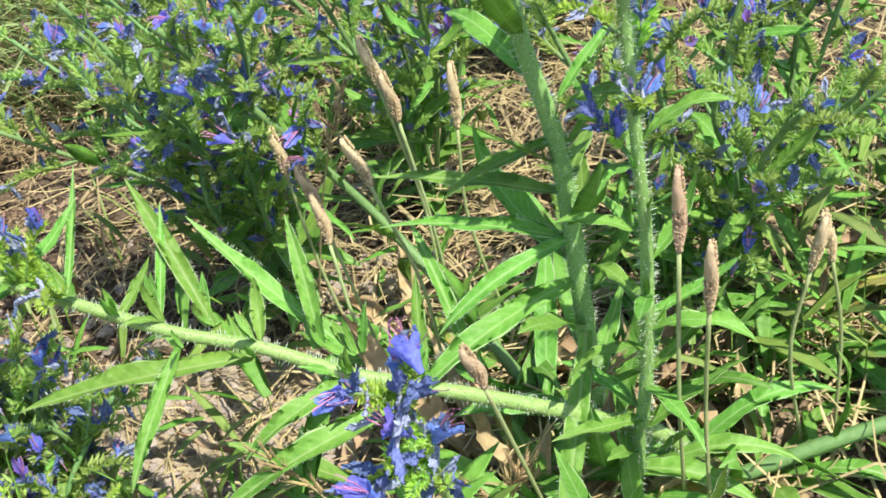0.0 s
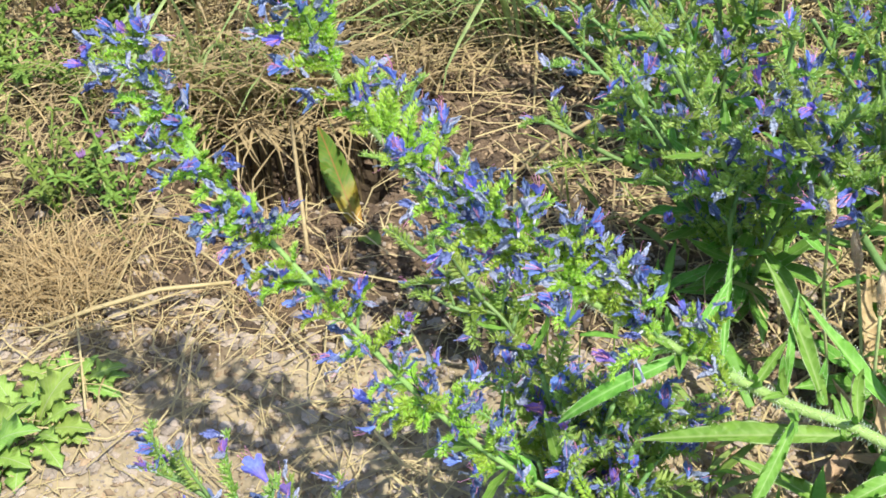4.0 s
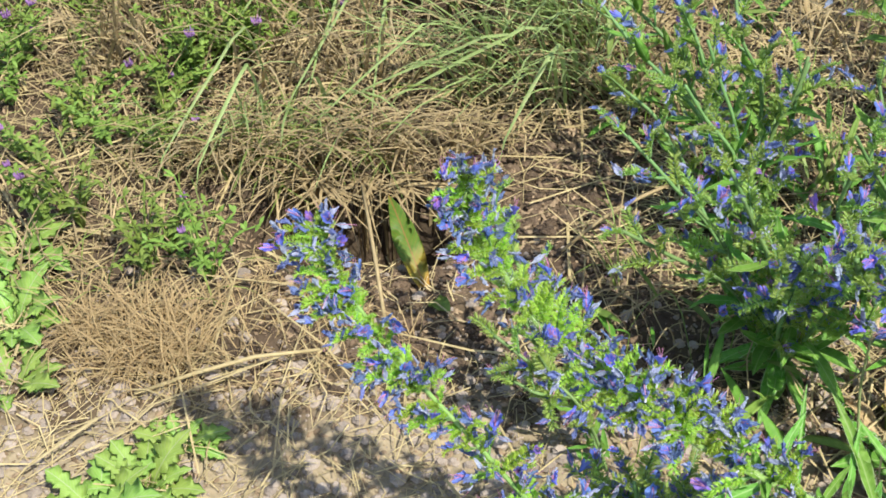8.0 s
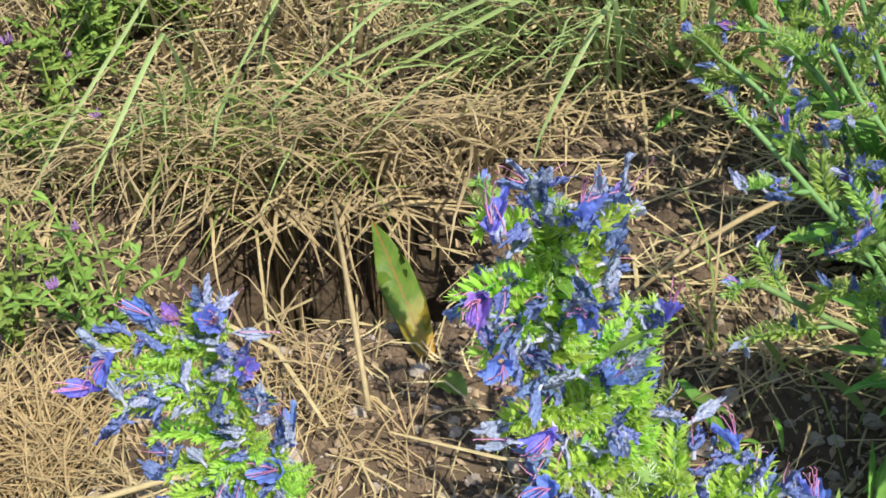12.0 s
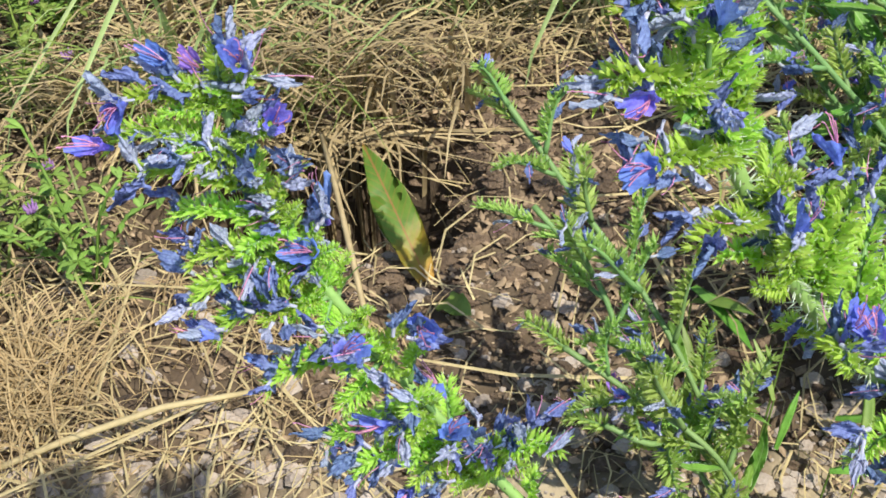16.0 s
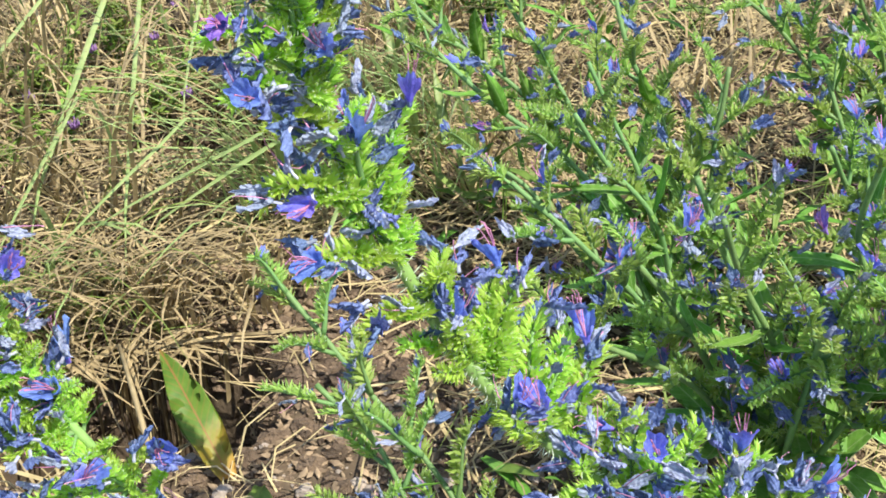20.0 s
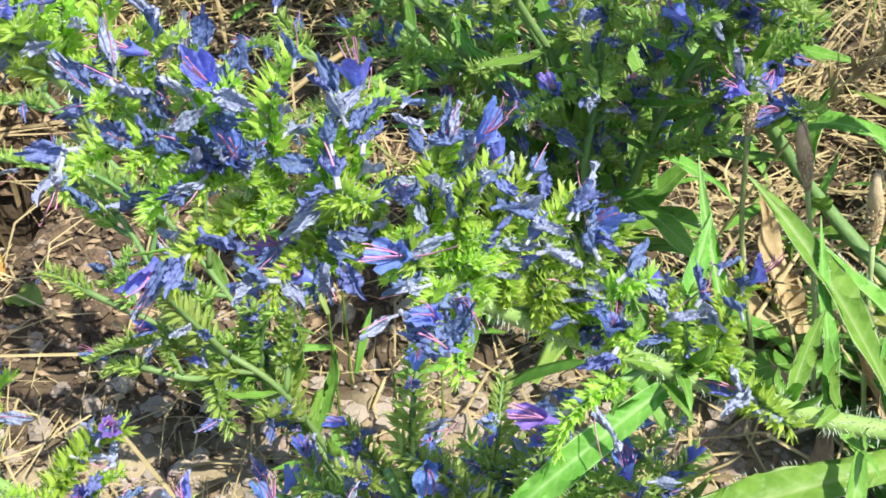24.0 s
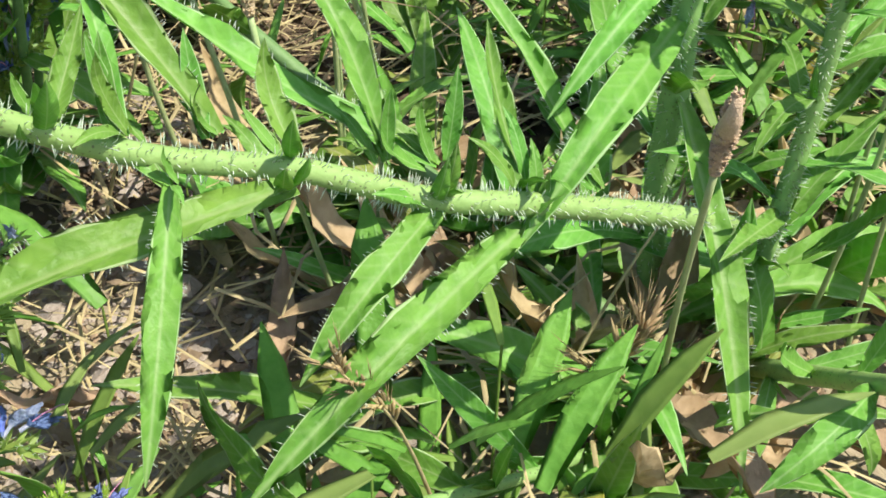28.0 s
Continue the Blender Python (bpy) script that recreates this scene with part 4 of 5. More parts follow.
for foot in ((0.42, 0.40, 0), (0.34, 0.50, 0), (0.47, 0.47, 0), (0.52, 0.41, 0), (0.335, 0.375, 0), (0.39, 0.56, 0), (0.30, 0.52, 0), (0.55, 0.49, 0), (0.43, 0.50, 0), (0.39, 0.46, 0), (0.32, 0.44, 0)):
    ros = thing("leaf_rosette", foot, "rosette of long green bristly leaves on the ground", "wild plant", "leaf rosettes")
    for k in range(12):
        a = k * 2.4 + rv(-0.4, 0.4)
        o = Vector((math.cos(a), math.sin(a), 0))
        src = rng.choice(BROAD + LEAVES[1:3]) if rng.random() < 0.62 else rng.choice(YELLOW + DEAD)
        part("leaf", src, ros, frame_matrix(o * 0.004 + Vector((0, 0, 0.003)), o + Vector((0, 0, rv(0.15, 1.4))), (0, 0, 1), rv(0.045, 0.085)))


# ---- plantains: thin stalks with dry brown spikes ----
def spike_mesh(seed):
    r0 = random.Random(seed)
    sh = Shape(SPIKE)
    length = r0.uniform(0.022, 0.032)
    pts = [(0.0015 * math.sin(i * 0.5), 0, length * i / 11) for i in range(12)]
    sh.ring_tube(pts, [0.0018 * math.sin(math.pi * (0.12 + 0.8 * i / 11)) + 0.0004 for i in range(12)], 8)
    for k in range(230):
        z, w = r0.uniform(0, length), r0.uniform(0, 6.283)
        r = 0.0019 * math.sin(math.pi * (0.12 + 0.8 * z / length))
        o = Vector((math.cos(w), math.sin(w), 0))
        sh.spike(o * r * 0.8 + Vector((0, 0, z)), o * (r + 0.0007) + Vector((0, 0, z + 0.0011)), 0.0004)
    return sh.mesh("spike")


SPIKES = [spike_mesh(s) for s in range(4)]
HEADS = [((0.301, 0.500, 0.158), (0.312, 0.502)), ((0.306, 0.500, 0.142), (0.318, 0.51)), ((0.289, 0.470, 0.134), (0.305, 0.475)), ((0.257, 0.520, 0.116), (0.275, 0.51)), ((0.267, 0.500, 0.108), (0.285, 0.49)), ((0.269, 0.470, 0.112), (0.29, 0.465)),
         ((0.331, 0.520, 0.122), (0.345, 0.515)), ((0.309, 0.362, 0.118), (0.335, 0.385)), ((0.377, 0.370, 0.148), (0.38, 0.38)), ((0.435, 0.400, 0.104), (0.44, 0.41)), ((0.448, 0.410, 0.098), (0.455, 0.415)), ((0.383, 0.360, 0.130), (0.385, 0.365))]
for (hx, hy, hz), (fx, fy) in HEADS:
    pl = thing("plantain", (fx, fy, 0), "plantain stalk with a dry brown seed spike", "wild plant", "plantain stalks")
    top = Vector((hx - fx, hy - fy, hz))
    line, _ = smooth_line([(0, 0, 0), top * 0.5 + Vector((rv(-0.008, 0.008), rv(-0.008, 0.008), 0.012)), top], 14)
    sh = Shape(STALK)
    sh.ring_tube(line, [0.0008] * 14, 6)
    st = part("stalk", sh.mesh("stalk"), pl)
    d = line[-1] - line[-3]
    part("spike", rng.choice(SPIKES), st, frame_matrix(top, d.orthogonal(), d), "dry brown bristly seed spike")


# ---- grass, straw and litter ----
def tuft(sh, at, count, length, lean, width, spread, slot=0, droop=0.8, direction=None):
    for k in range(count):
        a = rv(0, 6.283)
        o = Vector((math.cos(a), math.sin(a), 0))
        if direction is not None:
            o = (o * 0.55 + Vector(direction)).normalized()
        L, ln = length * rv(0.5, 1.2), lean * rv(0.3, 1.4)
        p = Vector(at) + Vector((rv(-1, 1), rv(-1, 1), 0)) * spread
        p.z = ground_height(p.x, p.y)
        up = Vector((0, 0, 1)) + o * ln
        pts = [p]
        for i in range(5):
            up.normalize()
            pts.append(pts[-1] + up * L / 5)
            up = up + o * 0.12 - Vector((0, 0, 1)) * droop * 0.22 * (i + 1) * 0.5 * rv(0.6, 1.3) + Vector((rv(-.1, .1), rv(-.1, .1), 0))
        for q in pts[1:]:
            q.z = max(q.z, 0.004)
        side = o.cross(Vector((0, 0, 1)))
        sh.strip(pts, [width * w for w in (1, 1, 0.9, 0.7, 0.45, 0.08)], side, slot)


def litter(sh, count, box, length, width, dens, lift=0.012, slot=0):
    x0, x1, y0, y1 = box
    done = 0
    while done < count:
        x, y = rv(x0, x1), rv(y0, y1)
        if rng.random() > dens(x, y) or hollow(x, y) and rng.random() < 0.9:
            continue
        done += 1
        a, L = rv(0, 6.283), length * rv(0.3, 1.4)
        o = Vector((math.cos(a), math.sin(a), 0))
        z0, z1 = rv(0.001, lift), rv(0.001, lift)
        b = Vector((-o.y, o.x, 0)) * L * rv(-0.18, 0.18)
        pts = [Vector((x, y, ground_height(x, y) + z0)) - o * L / 2, Vector((x, y, ground_height(x, y) + (z0 + z1) / 2 + 0.002)) + b, Vector((x, y, ground_height(x, y) + z1)) + o * L / 2]
        w = width * rv(0.5, 1.3)
        sh.strip(pts, [w, w, w * 0.6], Vector((-o.y, o.x, 0)), slot)


def bare(x, y):
    """Thin litter on the open soil, thick under the plants."""
    d = 0.35 + 0.5 * noise.noise((x * 9, y * 9, 7.7)) + 0.4 * min(1, max(0, (y - 0.60) * 4)) + 0.35 * min(1, max(0, (0.0 - x) * 3 - 0.25))
    d += (0.12 if y < 0.58 else 0.55) * min(1, max(0, (x - 0.16) * 6)) - 0.20 * min(1, max(0, (0.56 - y) * 10)) * (1 if x < 0.2 else 0)
    d -= 0.20 * math.exp(-((x - 0.03) / 0.13) ** 2 - ((y - 0.70) / 0.12) ** 2)
    return min(1.0, max(0.08, d))


sh = Shape(STRAW)
litter(sh, 1500, (-0.4, 0.25, 0.36, 0.60), 0.022, 0.00030, lambda x, y: 1.0, 0.006)
litter(sh, 17000, (-0.6, 0.75, 0.3, 1.3), 0.036, 0.00045, bare)
litter(sh, 900, (-0.6, 0.75, 0.3, 1.3), 0.12, 0.0009, bare, 0.022)
litter(sh, 500, (0.22, 0.56, 0.36, 0.66), 0.045, 0.0006, lambda x, y: 1.0, 0.035)
tagged(new("straw_litter", sh.mesh("straw_litter")), "loose dry straw and stalks lying on the soil", "straw", kind="stuff")

sh = Shape(STRAW_FINE)
for k in range(16):
    tuft(sh, (-0.162 + rv(-0.045, 0.042), 0.608 + rv(-0.022, 0.035), 0), 36, 0.052, 0.7, 0.00045, 0.016, 0, 1.3)
for k in range(16):
    tuft(sh, (rv(-0.11, 0.02), rv(0.575, 0.655), 0), 16, 0.038, 0.9, 0.00035, 0.016, 0, 1.3)
tagged(new("dry_grass_tuft", sh.mesh("dry_grass_tuft")), "low tuft of fine dry tan grass", "dry grass", kind="stuff")

sh = Shape(STRAW, GRASS)
for k in range(70):      # curtain of long blades that hang forward over the hollows
    x, y = rv(-0.24, 0.20), rv(0.86, 1.16)
    if -0.03 < x < 0.08 and 0.96 < y < 1.09:
        continue
    tuft(sh, (x, y, 0), 8, 0.17, 0.35, rv(0.0006, 0.0014), 0.022, 0 if rng.random() < 0.88 else 1, 0.9, (-0.12, -0.55, 0))
for k in range(40):
    x, y = rv(-0.15, 0.06), rv(0.768, 0.80)
    tuft(sh, (x, y, 0), 12, 0.095, 0.5, rv(0.0006, 0.0013), 0.016, 0 if rng.random() < 0.80 else 1, 1.1, (0.08, -0.55, 0))
for k in range(9):
    x, y = rv(-0.02, 0.08), rv(0.99, 1.02)
    tuft(sh, (x, y, 0), 8, 0.06, 0.5, rv(0.0007, 0.0014), 0.016, 0 if rng.random() < 0.7 else 1, 1.2, (0.0, -0.6, 0))
litter(sh, 1700, (-0.25, 0.34, 0.78, 1.15), 0.034, 0.0008, lambda x, y: 0.12 if hollow(x, y) else 0.9, 0.024)
for k in range(80):
    x, y = rv(-0.6, 0.75), rv(0.90, 1.45)
    tuft(sh, (x, y, 0), 12, 0.13, 0.5, 0.0011, 0.03, 0 if rng.random() < 0.75 else 1, 1.0)
for k in range(130):
    x, y = rv(-0.5, 0.02), rv(0.64, 1.15)
    if -0.11 < x < 0.04 and 0.68 < y < 0.775:
        continue
    tuft(sh, (x, y, 0), 10, 0.065, 0.8, 0.0007, 0.03, 0 if rng.random() < 0.65 else 1, 1.1)
for k in range(60):
    x, y = rv(0.10, 0.55), rv(0.60, 1.1)
    tuft(sh, (x, y, 0), 8, 0.09, 0.7, 0.0007, 0.03, 0 if rng.random() < 0.7 else 1, 1.1)
tagged(new("meadow_grass", sh.mesh("meadow_grass")), "half-dry overhanging meadow grass, tan with green blades", "grass", kind="stuff")

# long single blades: where each arches over and where it comes down
LONG_BLADES = [(-0.021, 1.037, -0.062, 0.846), (-0.058, 1.044, -0.127, 0.894), (0.038, 1.026, 0.019, 0.942), (-0.001, 1.034, -0.017, 0.817), (0.061, 1.022, 0.055, 0.985), (0.079, 1.019, 0.074, 0.98), (0.100, 1.015, 0.083, 0.904), (0.125, 1.01, 0.108, 0.96),
               (-0.103, 1.053, -0.137, 0.99), (-0.045, 0.858, -0.078, 0.798), (0.003, 0.827, -0.054, 0.783), (0.051, 0.826, -0.031, 0.808), (0.104, 0.80, 0.077, 0.76), (0.074, 0.83, 0.001, 0.807), (-0.122, 0.82, -0.16, 0.744), (-0.111, 0.782, -0.134, 0.735)]
sh = Shape(GRASS_PALE)
for x0, y0, x1, y1 in LONG_BLADES:
    a, b = Vector((x0, y0, 0.075)), Vector((x1, y1, 0.045))
    root = a + (a - b) * rv(0.5, 0.9)
    root.z = 0.0
    line, _ = smooth_line([root, root.lerp(a, 0.45) + Vector((0, 0, 0.045)), a, b, b + (b - a) * 0.15 - Vector((0, 0, 0.012))], 12)
    w = rv(0.0011, 0.0020)
    d = (b - a).normalized()
    sh.strip(line, [w * min(1.0, 0.25 + 0.22 * (11 - i)) if i < 11 else 0.0002 for i in range(12)], d.cross(Vector((0, 0, 1))).normalized())
for k in range(5):
    tuft(sh, (0.05 + rv(-0.17, 0.20), 1.06 + rv(-0.07, 0.10), 0), 4, 0.20, 0.55, rv(0.0015, 0.0022), 0.02, 0, 0.55, (-0.3, -1.1, 0))
for k in range(38):
    tuft(sh, (0.13 + rv(-0.08, 0.06), 0.880 + rv(-0.04, 0.07), 0), 5, 0.15, 0.6, rv(0.0008, 0.0017), 0.015, 0, 0.75, (-0.75, -0.65, 0))
for k in range(12):
    tuft(sh, (rv(-0.16, 0.02), rv(0.80, 0.84), 0), 3, 0.11, 0.5, rv(0.0006, 0.0011), 0.012, 0, 1.0, (-0.2, -0.8, 0))
for k in range(3):
    tuft(sh, (-0.10 + rv(-0.05, 0.06), 0.82 + rv(-0.02, 0.03), 0), 3, 0.10, 0.8, rv(0.0014, 0.0022), 0.02, 0, 0.9, (0.2, -1.0, 0))
tagged(new("long_grass", sh.mesh("long_grass")), "long arching pale green grass blades", "grass", kind="stuff")

sh = Shape(DEBRIS)
for k in range(85000):
    x, y = rv(-0.4, 0.6), rv(0.36, 1.1)
    if rng.random() > 0.25 + 0.75 * min(1.0, 1.3 * math.exp(-((x - 0.05) / 0.17) ** 2 - ((y - 0.75) / 0.12) ** 2) + (0.5 if x > 0.2 else 0.0)):
        continue
    if hollow(x, y):
        continue
    a, r = rv(0, 6.283), 0.0007 + 0.0034 * rng.random() ** 2
    o = Vector((math.cos(a), math.sin(a), rv(-0.5, 0.5)))
    b = Vector((-math.sin(a), math.cos(a), rv(-0.5, 0.5))) * rv(0.25, 0.7)
    c = Vector((x, y, ground_height(x, y) + 0.0008 + r * rv(0.0, 0.7)))
    i = len(sh.v)
    sh.v += [c - o * r, c - b * r * rv(0.7, 1.2), c + o * r * rv(0.7, 1.2), c + b * r * rv(0.7, 1.2), c + Vector((0, 0, r * 0.45))]
    sh.f += [(i, i + 1, i + 4), (i + 1, i + 2, i + 4), (i + 2, i + 3, i + 4), (i + 3, i, i + 4)]
    sh.s += [0, 0, 0, 0]
tagged(new("plant_debris", sh.mesh("plant_debris")), "brown bits of dead leaf and chaff on the soil", "debris", kind="stuff")

# dense small leaves between the flowering stems
sh = Shape(WEED, LEAF, GRASS)
for k in range(5200):
    x, y = rv(0.10, 0.78), rv(0.33, 1.12)
    if (x < 0.36 - 0.7 * max(0.0, y - 0.50) if y > 0.46 else x < 0.16) and rng.random() < 0.85:
        continue
    if noise.noise((x * 11, y * 11, 3.3)) < (0.36 if y > 0.62 else -0.25 if x > 0.40 and y > 0.42 else 0.0):
        continue
    a, h = rv(0, 6.283), rv(0.0, 0.085) * rng.random() ** 0.6
    o = Vector((math.cos(a), math.sin(a), rv(0.0, 1.2))).normalized()
    p = Vector((x, y, ground_height(x, y) + h))
    L = rv(0.014, 0.045)
    w = L * rv(0.06, 0.11)
    sh.blade([p, p + o * L * 0.35 + Vector((0, 0, L * 0.08)), p + o * L * 0.7 + Vector((0, 0, L * 0.06)), p + o * L], [w * 0.5, w, w * 0.8, 0.0002], (0, 0, 1), rng.choice((0, 1, 1, 2)), 0.2)
    if k % 3 == 0:
        sh.ring_tube([(x, y, 0), p], [0.0006, 0.0004], 3, 0, False)
tagged(new("undergrowth", sh.mesh("undergrowth")), "dense green undergrowth of narrow leaves between the flower stems", "undergrowth", kind="stuff")

# small pebbles and clods
sh = Shape(STONE)
for k in range(9000):
    x, y = rv(-0.30, 0.30), rv(0.40, 0.70)
    if y > 0.60 + 0.04 * noise.noise((x * 14, y * 14, 5.5)) and rng.random() < 0.8:
        continue
    r = 0.0009 + 0.0048 * rng.random() ** 5
    c = Vector((x, y, ground_height(x, y) + r * 0.3))
    base = len(sh.v)
    for i in range(3):
        for q in range(6):
            w = q * 1.0472 + i * 0.5
            rr = r * (0.75, 1.0, 0.55)[i] * rv(0.8, 1.2)
            sh.v.append(c + Vector((math.cos(w) * rr, math.sin(w) * rr * rv(0.7, 1), (-0.6, 0.1, 0.6)[i] * r)))
    for i in range(2):
        for q in range(6):
            q2 = (q + 1) % 6
            sh.f.append((base + i * 6 + q, base + i * 6 + q2, base + i * 6 + 6 + q2, base + i * 6 + 6 + q))
            sh.s.append(0)
    sh.f.append(tuple(base + 12 + q for q in range(6)))
    sh.s.append(0)
tagged(new("pebbles", sh.mesh("pebbles", False)), "small pale pebbles and crumbs on the soil", "pebbles", kind="stuff")


# crumbly brown clods round the hollow
sh = Shape(CLOD)
for k in range(8000):
    x, y = rv(-0.20, 0.30), rv(0.54, 0.92)
    if rng.random() > math.exp(-((x - 0.05) / 0.16) ** 2 - ((y - 0.71) / 0.11) ** 2):
        continue
    if hollow(x, y):
        continue
    r = 0.0014 + 0.0050 * rng.random() ** 3
    c = Vector((x, y, ground_height(x, y) + r * 0.2))
    base, a0 = len(sh.v), rv(0, 6)
    for i in range(3):
        for q in range(6):
            w = a0 + q * 1.0472 + i * 0.5
            rr = r * (0.9, 1.0, 0.45)[i] * rv(0.65, 1.3)
            sh.v.append(c + Vector((math.cos(w) * rr * 1.25, math.sin(w) * rr * 0.8, (-0.6, 0.05, 0.6)[i] * r * rv(0.6, 1.3))))
    for i in range(2):
        for q in range(6):
            q2 = (q + 1) % 6
            sh.f.append((base + i * 6 + q, base + i * 6 + q2, base + i * 6 + 6 + q2, base + i * 6 + 6 + q))
            sh.s.append(0)
    sh.f.append(tuple(base + 12 + q for q in range(6)))
    sh.s.append(0)
tagged(new("soil_clods", sh.mesh("soil_clods", False)), "crumbly brown clods of dry earth and chaff", "soil", kind="stuff")


# ---- low green weeds with little purple flowers ----
def weed_flower_mesh():
    sh = Shape(WEED_PURPLE)
    for k in range(9):
        w = k * 0.7
        sh.spike((0, 0, 0), (0.003 * math.cos(w), 0.003 * math.sin(w), 0.004 + 0.001 * (k % 3)), 0.0009, 0, Vector((0.001 * math.cos(w), 0.001 * math.sin(w), 0)))
    return sh.mesh("flower_head")


WEED_FLOWER = weed_flower_mesh()


def weed(foot, radius, height, stems, leaf, flowers):
    p = thing("low_weed", foot, "low green clover-like weed with little purple flowers in dry grass", "wild plant", "low weeds")
    lf = Shape(WEED)
    for k in range(stems):
        a = rv(0, 6.283)
        tip = Vector((math.cos(a) * radius * rv(0.2, 1), math.sin(a) * radius * rv(0.2, 1), height * rv(0.5, 1.1)))
        line, _ = smooth_line([(0, 0, 0), tip * 0.5 + Vector((0, 0, height * 0.2)), tip], 7)
        lf.ring_tube(line, [0.0007] * 7, 4)
        for q in line[2:]:
            for j in range(3):
                b = rv(0, 6.283)
                d = Vector((math.cos(b), math.sin(b), rv(-0.1, 0.6))).normalized() * leaf * rv(0.6, 1.2)
                lf.blade([q, q + d * 0.5 + Vector((0, 0, 0.0008)), q + d], [0.0006, leaf * 0.23, 0.0003], (0, 0, 1), 0, 0.1)
        if k < flowers:
            part("flower_head", WEED_FLOWER, p, Matrix.Translation(tip) @ Matrix.Scale(rv(0.8, 1.4), 4), "small purple flower head")
    tagged(part("foliage", lf.mesh("foliage"), p), kind="stuff")


for k in range(80):
    wx, wy = rv(-0.38, 0.02), rv(0.645, 1.10)
    if (-0.12 < wx and wy < 0.80) or (wx < -0.20 and wy < 0.70) or (wx > -0.05 and wy < 0.99):
        continue
    weed((wx, wy, 0.0), rv(0.03, 0.055), rv(0.03, 0.075), 8, 0.0072, 1 if rng.random() < 0.6 else 0)
for k in range(14):
    weed((rv(-0.6, 0.7), rv(0.95, 1.3), 0.0), 0.05, 0.09, 9, 0.012, 2)
for k in range(4):
    weed((rv(0.2, 0.5), rv(0.6, 0.95), 0.0), 0.04, 0.06, 8, 0.011, 0)


# ---- broad-leaved rosettes on the bare soil ----
def lobed_leaf(mat, bend, seed):
    r0 = random.Random(seed)
    sh = Shape(mat)
    n = 14
    pts, p, a = [], Vector((0, 0, 0)), 0.5
    for i in range(n):
        pts.append(p.copy())
        p = p + Vector((math.cos(a), 0, math.sin(a))) / (n - 1)
        a += bend / (n - 1)
    widths = [0.03 + 0.15 * math.sin(math.pi * (i / (n - 1)) ** 1.3) * (1 + 0.35 * (1 if i % 2 else -1)) * r0.uniform(0.8, 1.2) for i in range(n)]
    widths[-1] = 0.006
    sh.blade(pts, [max(w, 0.004) for w in widths], (0, 0, 1), 0, 0.25, 0.35)
    return sh.mesh("leaf")


LOBED = [lobed_leaf(BROAD_LEAF, -1.2, s) for s in range(3)]
for foot, size, count in (((-0.245, 0.625, 0), 0.048, 12), ((-0.165, 0.485, 0), 0.040, 11), ((-0.140, 0.500, 0), 0.042, 15), ((-0.125, 0.530, 0), 0.030, 9), ((-0.26, 0.69, 0), 0.045, 10), ((-0.235, 0.575, 0), 0.040, 9)):
    ros = thing("broad_leaf_rosette", foot, "rosette of lobed fresh green leaves on dry sandy soil", "wild plant", "broad-leaved rosettes")
    for k in range(count):
        a = k * 2.4 + rv(-0.3, 0.3)
        o = Vector((math.cos(a), math.sin(a), 0))
        part("leaf", rng.choice(LOBED), ros, frame_matrix(o * 0.004 + Vector((0, 0, 0.004)), o + Vector((0, 0, rv(0.0, 0.8))), (0, 0, 1), size * rv(0.6, 1.15)))
dock = thing("dock_plant", (0.020, 0.660, 0), "upright yellow-green dock leaf turning red at its foot", "wild plant")
part("leaf", leaf_mesh(DOCK, -0.25, 0.13, 0.3, 0.15, 14), dock, frame_matrix((0, 0, 0.002), (-0.023, 0.050, 0.038), (0.3, -0.8, 0.5), 0.068), "green leaf blotched yellow and red")
part("leaf", leaf_mesh(WEED, -0.6, 0.28, 0.2), dock, frame_matrix((0.004, -0.012, 0.002), (0.5, -0.6, 0.45), (0, 0, 1), 0.022))

# fallen dry leaves and a long straw on the soil
for x, y, s, a in ((0.25, 0.44, 0.05, 0.9), (0.315, 0.385, 0.055, 1.0), (0.22, 0.47, 0.04, 3.0), (0.34, 0.42, 0.045, 5.0), (0.29, 0.47, 0.045, 2.2), (0.36, 0.37, 0.05, 4.0), (0.38, 0.45, 0.045, 0.2), (0.43, 0.42, 0.04, 2.0), (0.27, 0.50, 0.04, 1.6), (0.24, 0.42, 0.035, 5.6)):
    ob = new("fallen_leaf", rng.choice(DEAD))
    ob.matrix_basis = frame_matrix((x, y, 0.012), (math.cos(a), math.sin(a), 0.25), (0, 0.2, 1), s)
    tagged(ob, "curled dry brown leaf lying among green leaves", "dead leaf", "fallen leaves")
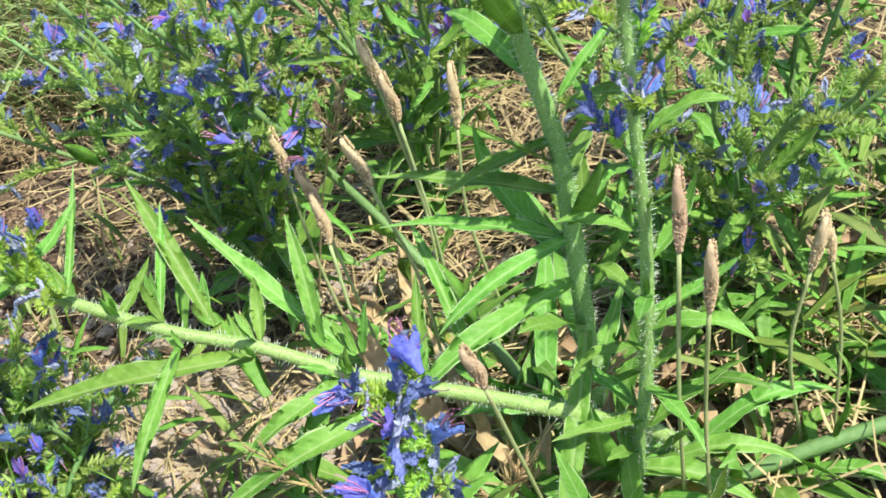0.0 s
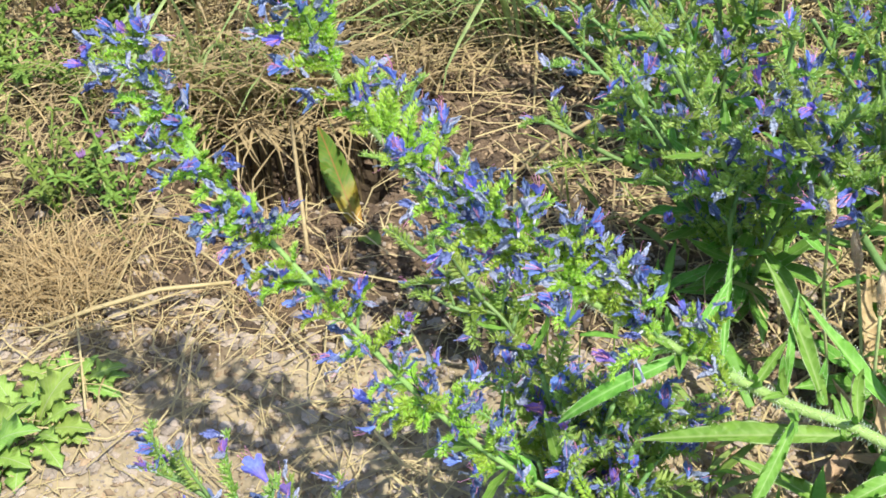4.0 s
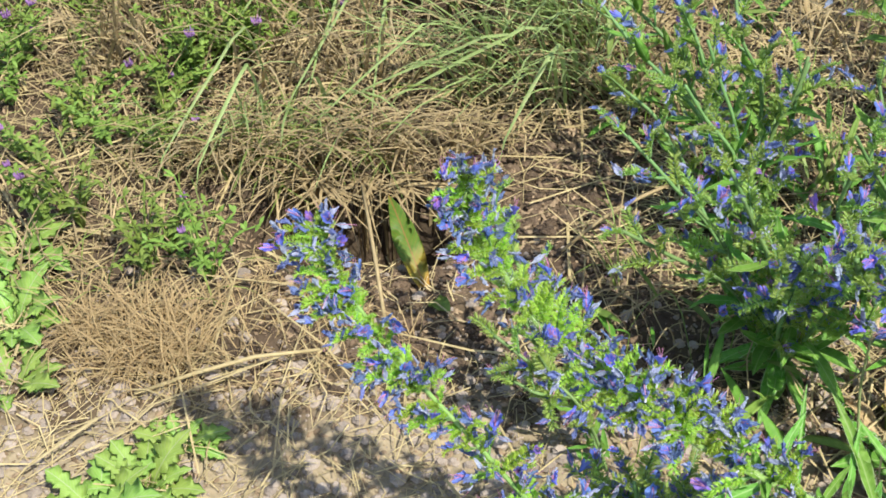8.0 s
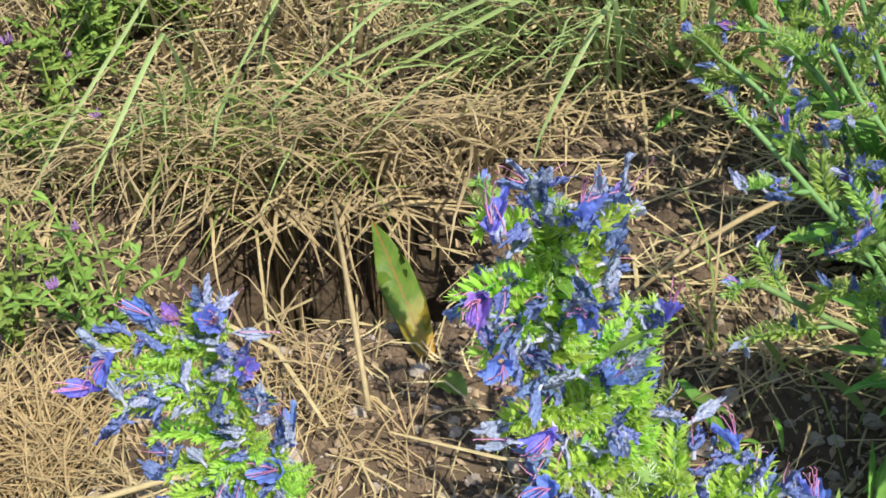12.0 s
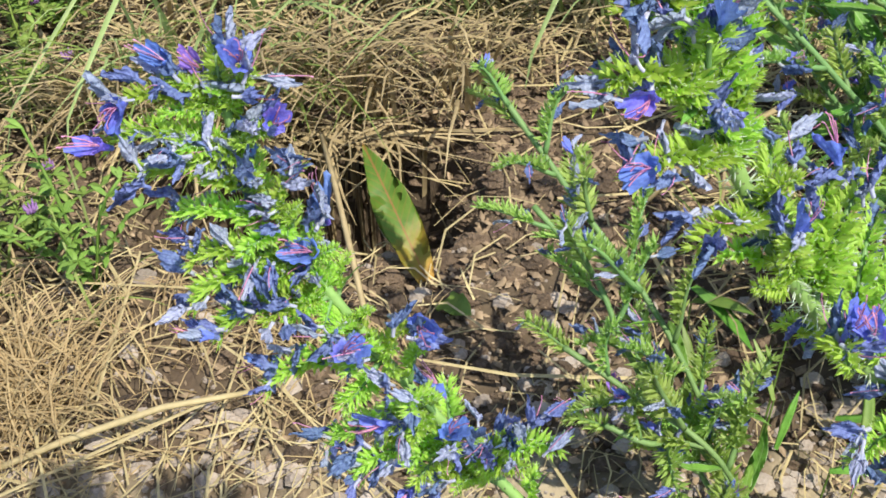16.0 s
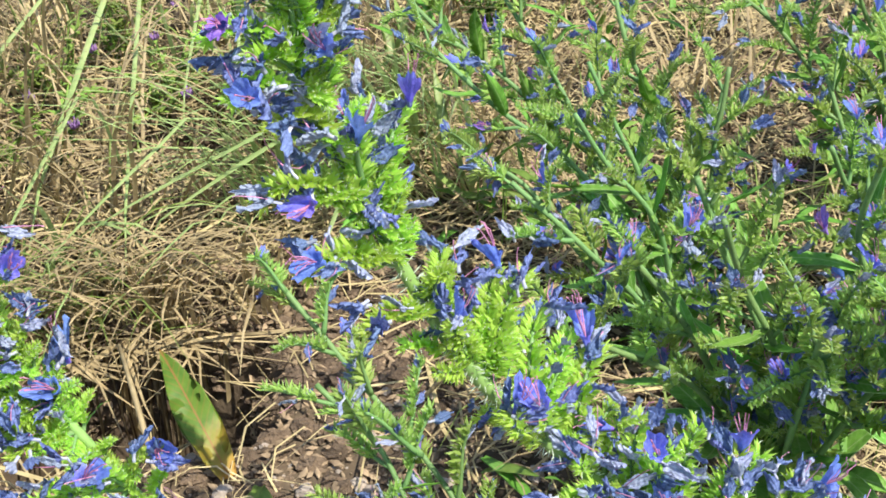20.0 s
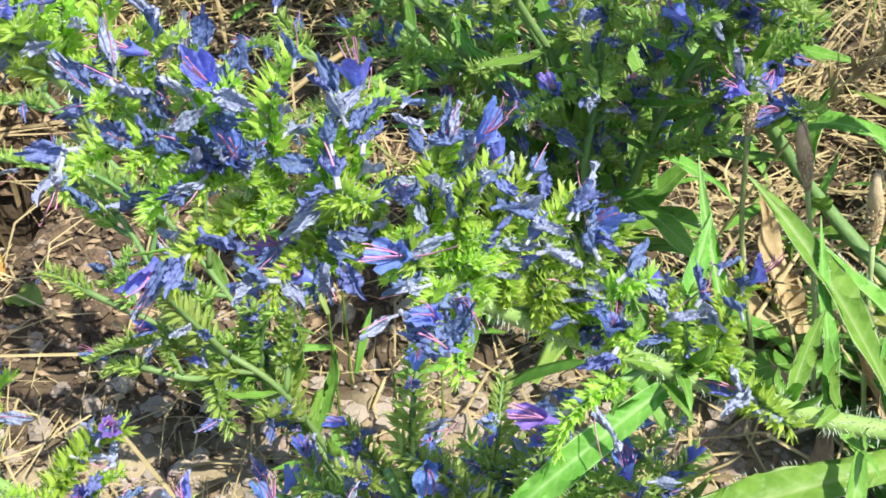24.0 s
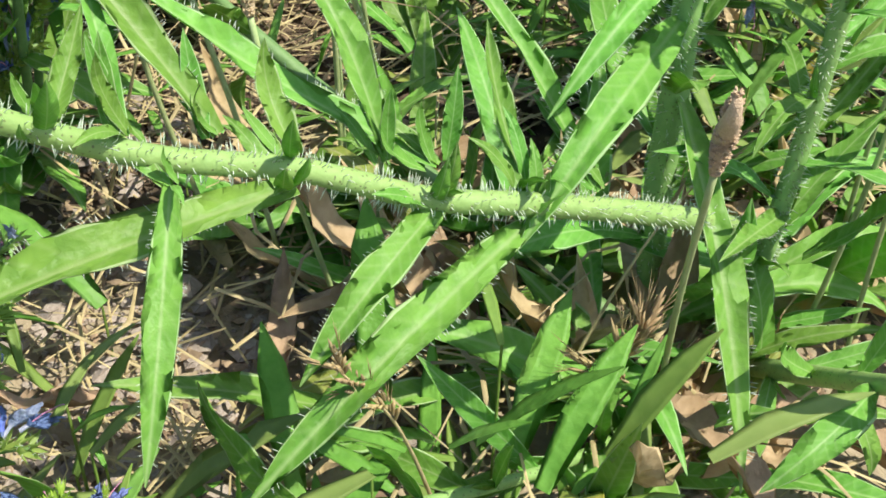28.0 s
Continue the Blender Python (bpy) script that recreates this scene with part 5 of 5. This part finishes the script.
for a, b in (((-0.157, 0.567, 0.010), (-0.044, 0.591, 0.022)), ((0.190, 0.715, 0.045), (0.112, 0.680, 0.014)), ((-0.005, 0.623, 0.012), (-0.023, 0.728, 0.03))):
    sh = Shape(STRAW)
    a, b = Vector(a), Vector(b)
    sh.ring_tube([a, a.lerp(b, 0.33) + Vector((0, 0, 0.006)), a.lerp(b, 0.66) + Vector((0, 0, 0.008)), b], [0.0013, 0.0014, 0.0013, 0.001], 6)
    tagged(new("straw_stalk", sh.mesh("straw_stalk")), "long tan straw stalk lying on the soil", "straw", "long straws")


# ---- dry grass stalks with seed heads ----
def spikelet_mesh():
    sh = Shape(STRAW_FINE)
    for k in range(5):
        sh.spike((0, 0.0004 * (k - 2), 0.0012 * k), (0, 0.0012 * (k - 2), 0.0045 + 0.0016 * k), 0.0006)
        sh.spike((0, 0, 0.004 + 0.001 * k), (0.001 * (k - 2), 0.001 * (k - 2), 0.012 + 0.001 * k), 0.00012)
    return sh.mesh("spikelet")


SPIKELET = spikelet_mesh()
for (fx, fy), top, count in (((0.30, 0.40), (0.361, 0.400, 0.080), 7), ((0.27, 0.385), (0.235, 0.378, 0.094), 9), ((0.32, 0.38), (0.343, 0.385, 0.032), 8), ((0.31, 0.385), (0.317, 0.380, 0.057), 7),
                             ((0.33, 0.375), (0.305, 0.380, 0.050), 6), ((0.24, 0.60), (0.248, 0.536, 0.170), 14), ((0.25, 0.55), (0.285, 0.50, 0.16), 8)):
    g = thing("grass_stalk", (fx, fy, 0), "thin dry grass stalk with a loose seed head", "grass", "seeding grass stalks")
    tip = Vector((top[0] - fx, top[1] - fy, top[2]))
    line, _ = smooth_line([(0, 0, 0), tip * 0.55 + Vector((0, 0, 0.012)), tip], 16)
    sh = Shape(STRAW)
    sh.ring_tube(line, [0.0007 - 0.00003 * i for i in range(16)], 5)
    st = part("stalk", sh.mesh("stalk"), g)
    for k in range(count):
        q = line[15 - k // 2]
        a = k * 2.4
        d = (line[-1] - line[-3]).normalized() + Vector((math.cos(a), math.sin(a), 0)) * 0.45
        part("spikelet", SPIKELET, st, frame_matrix(q, d.orthogonal(), d, rv(0.8, 1.2)))
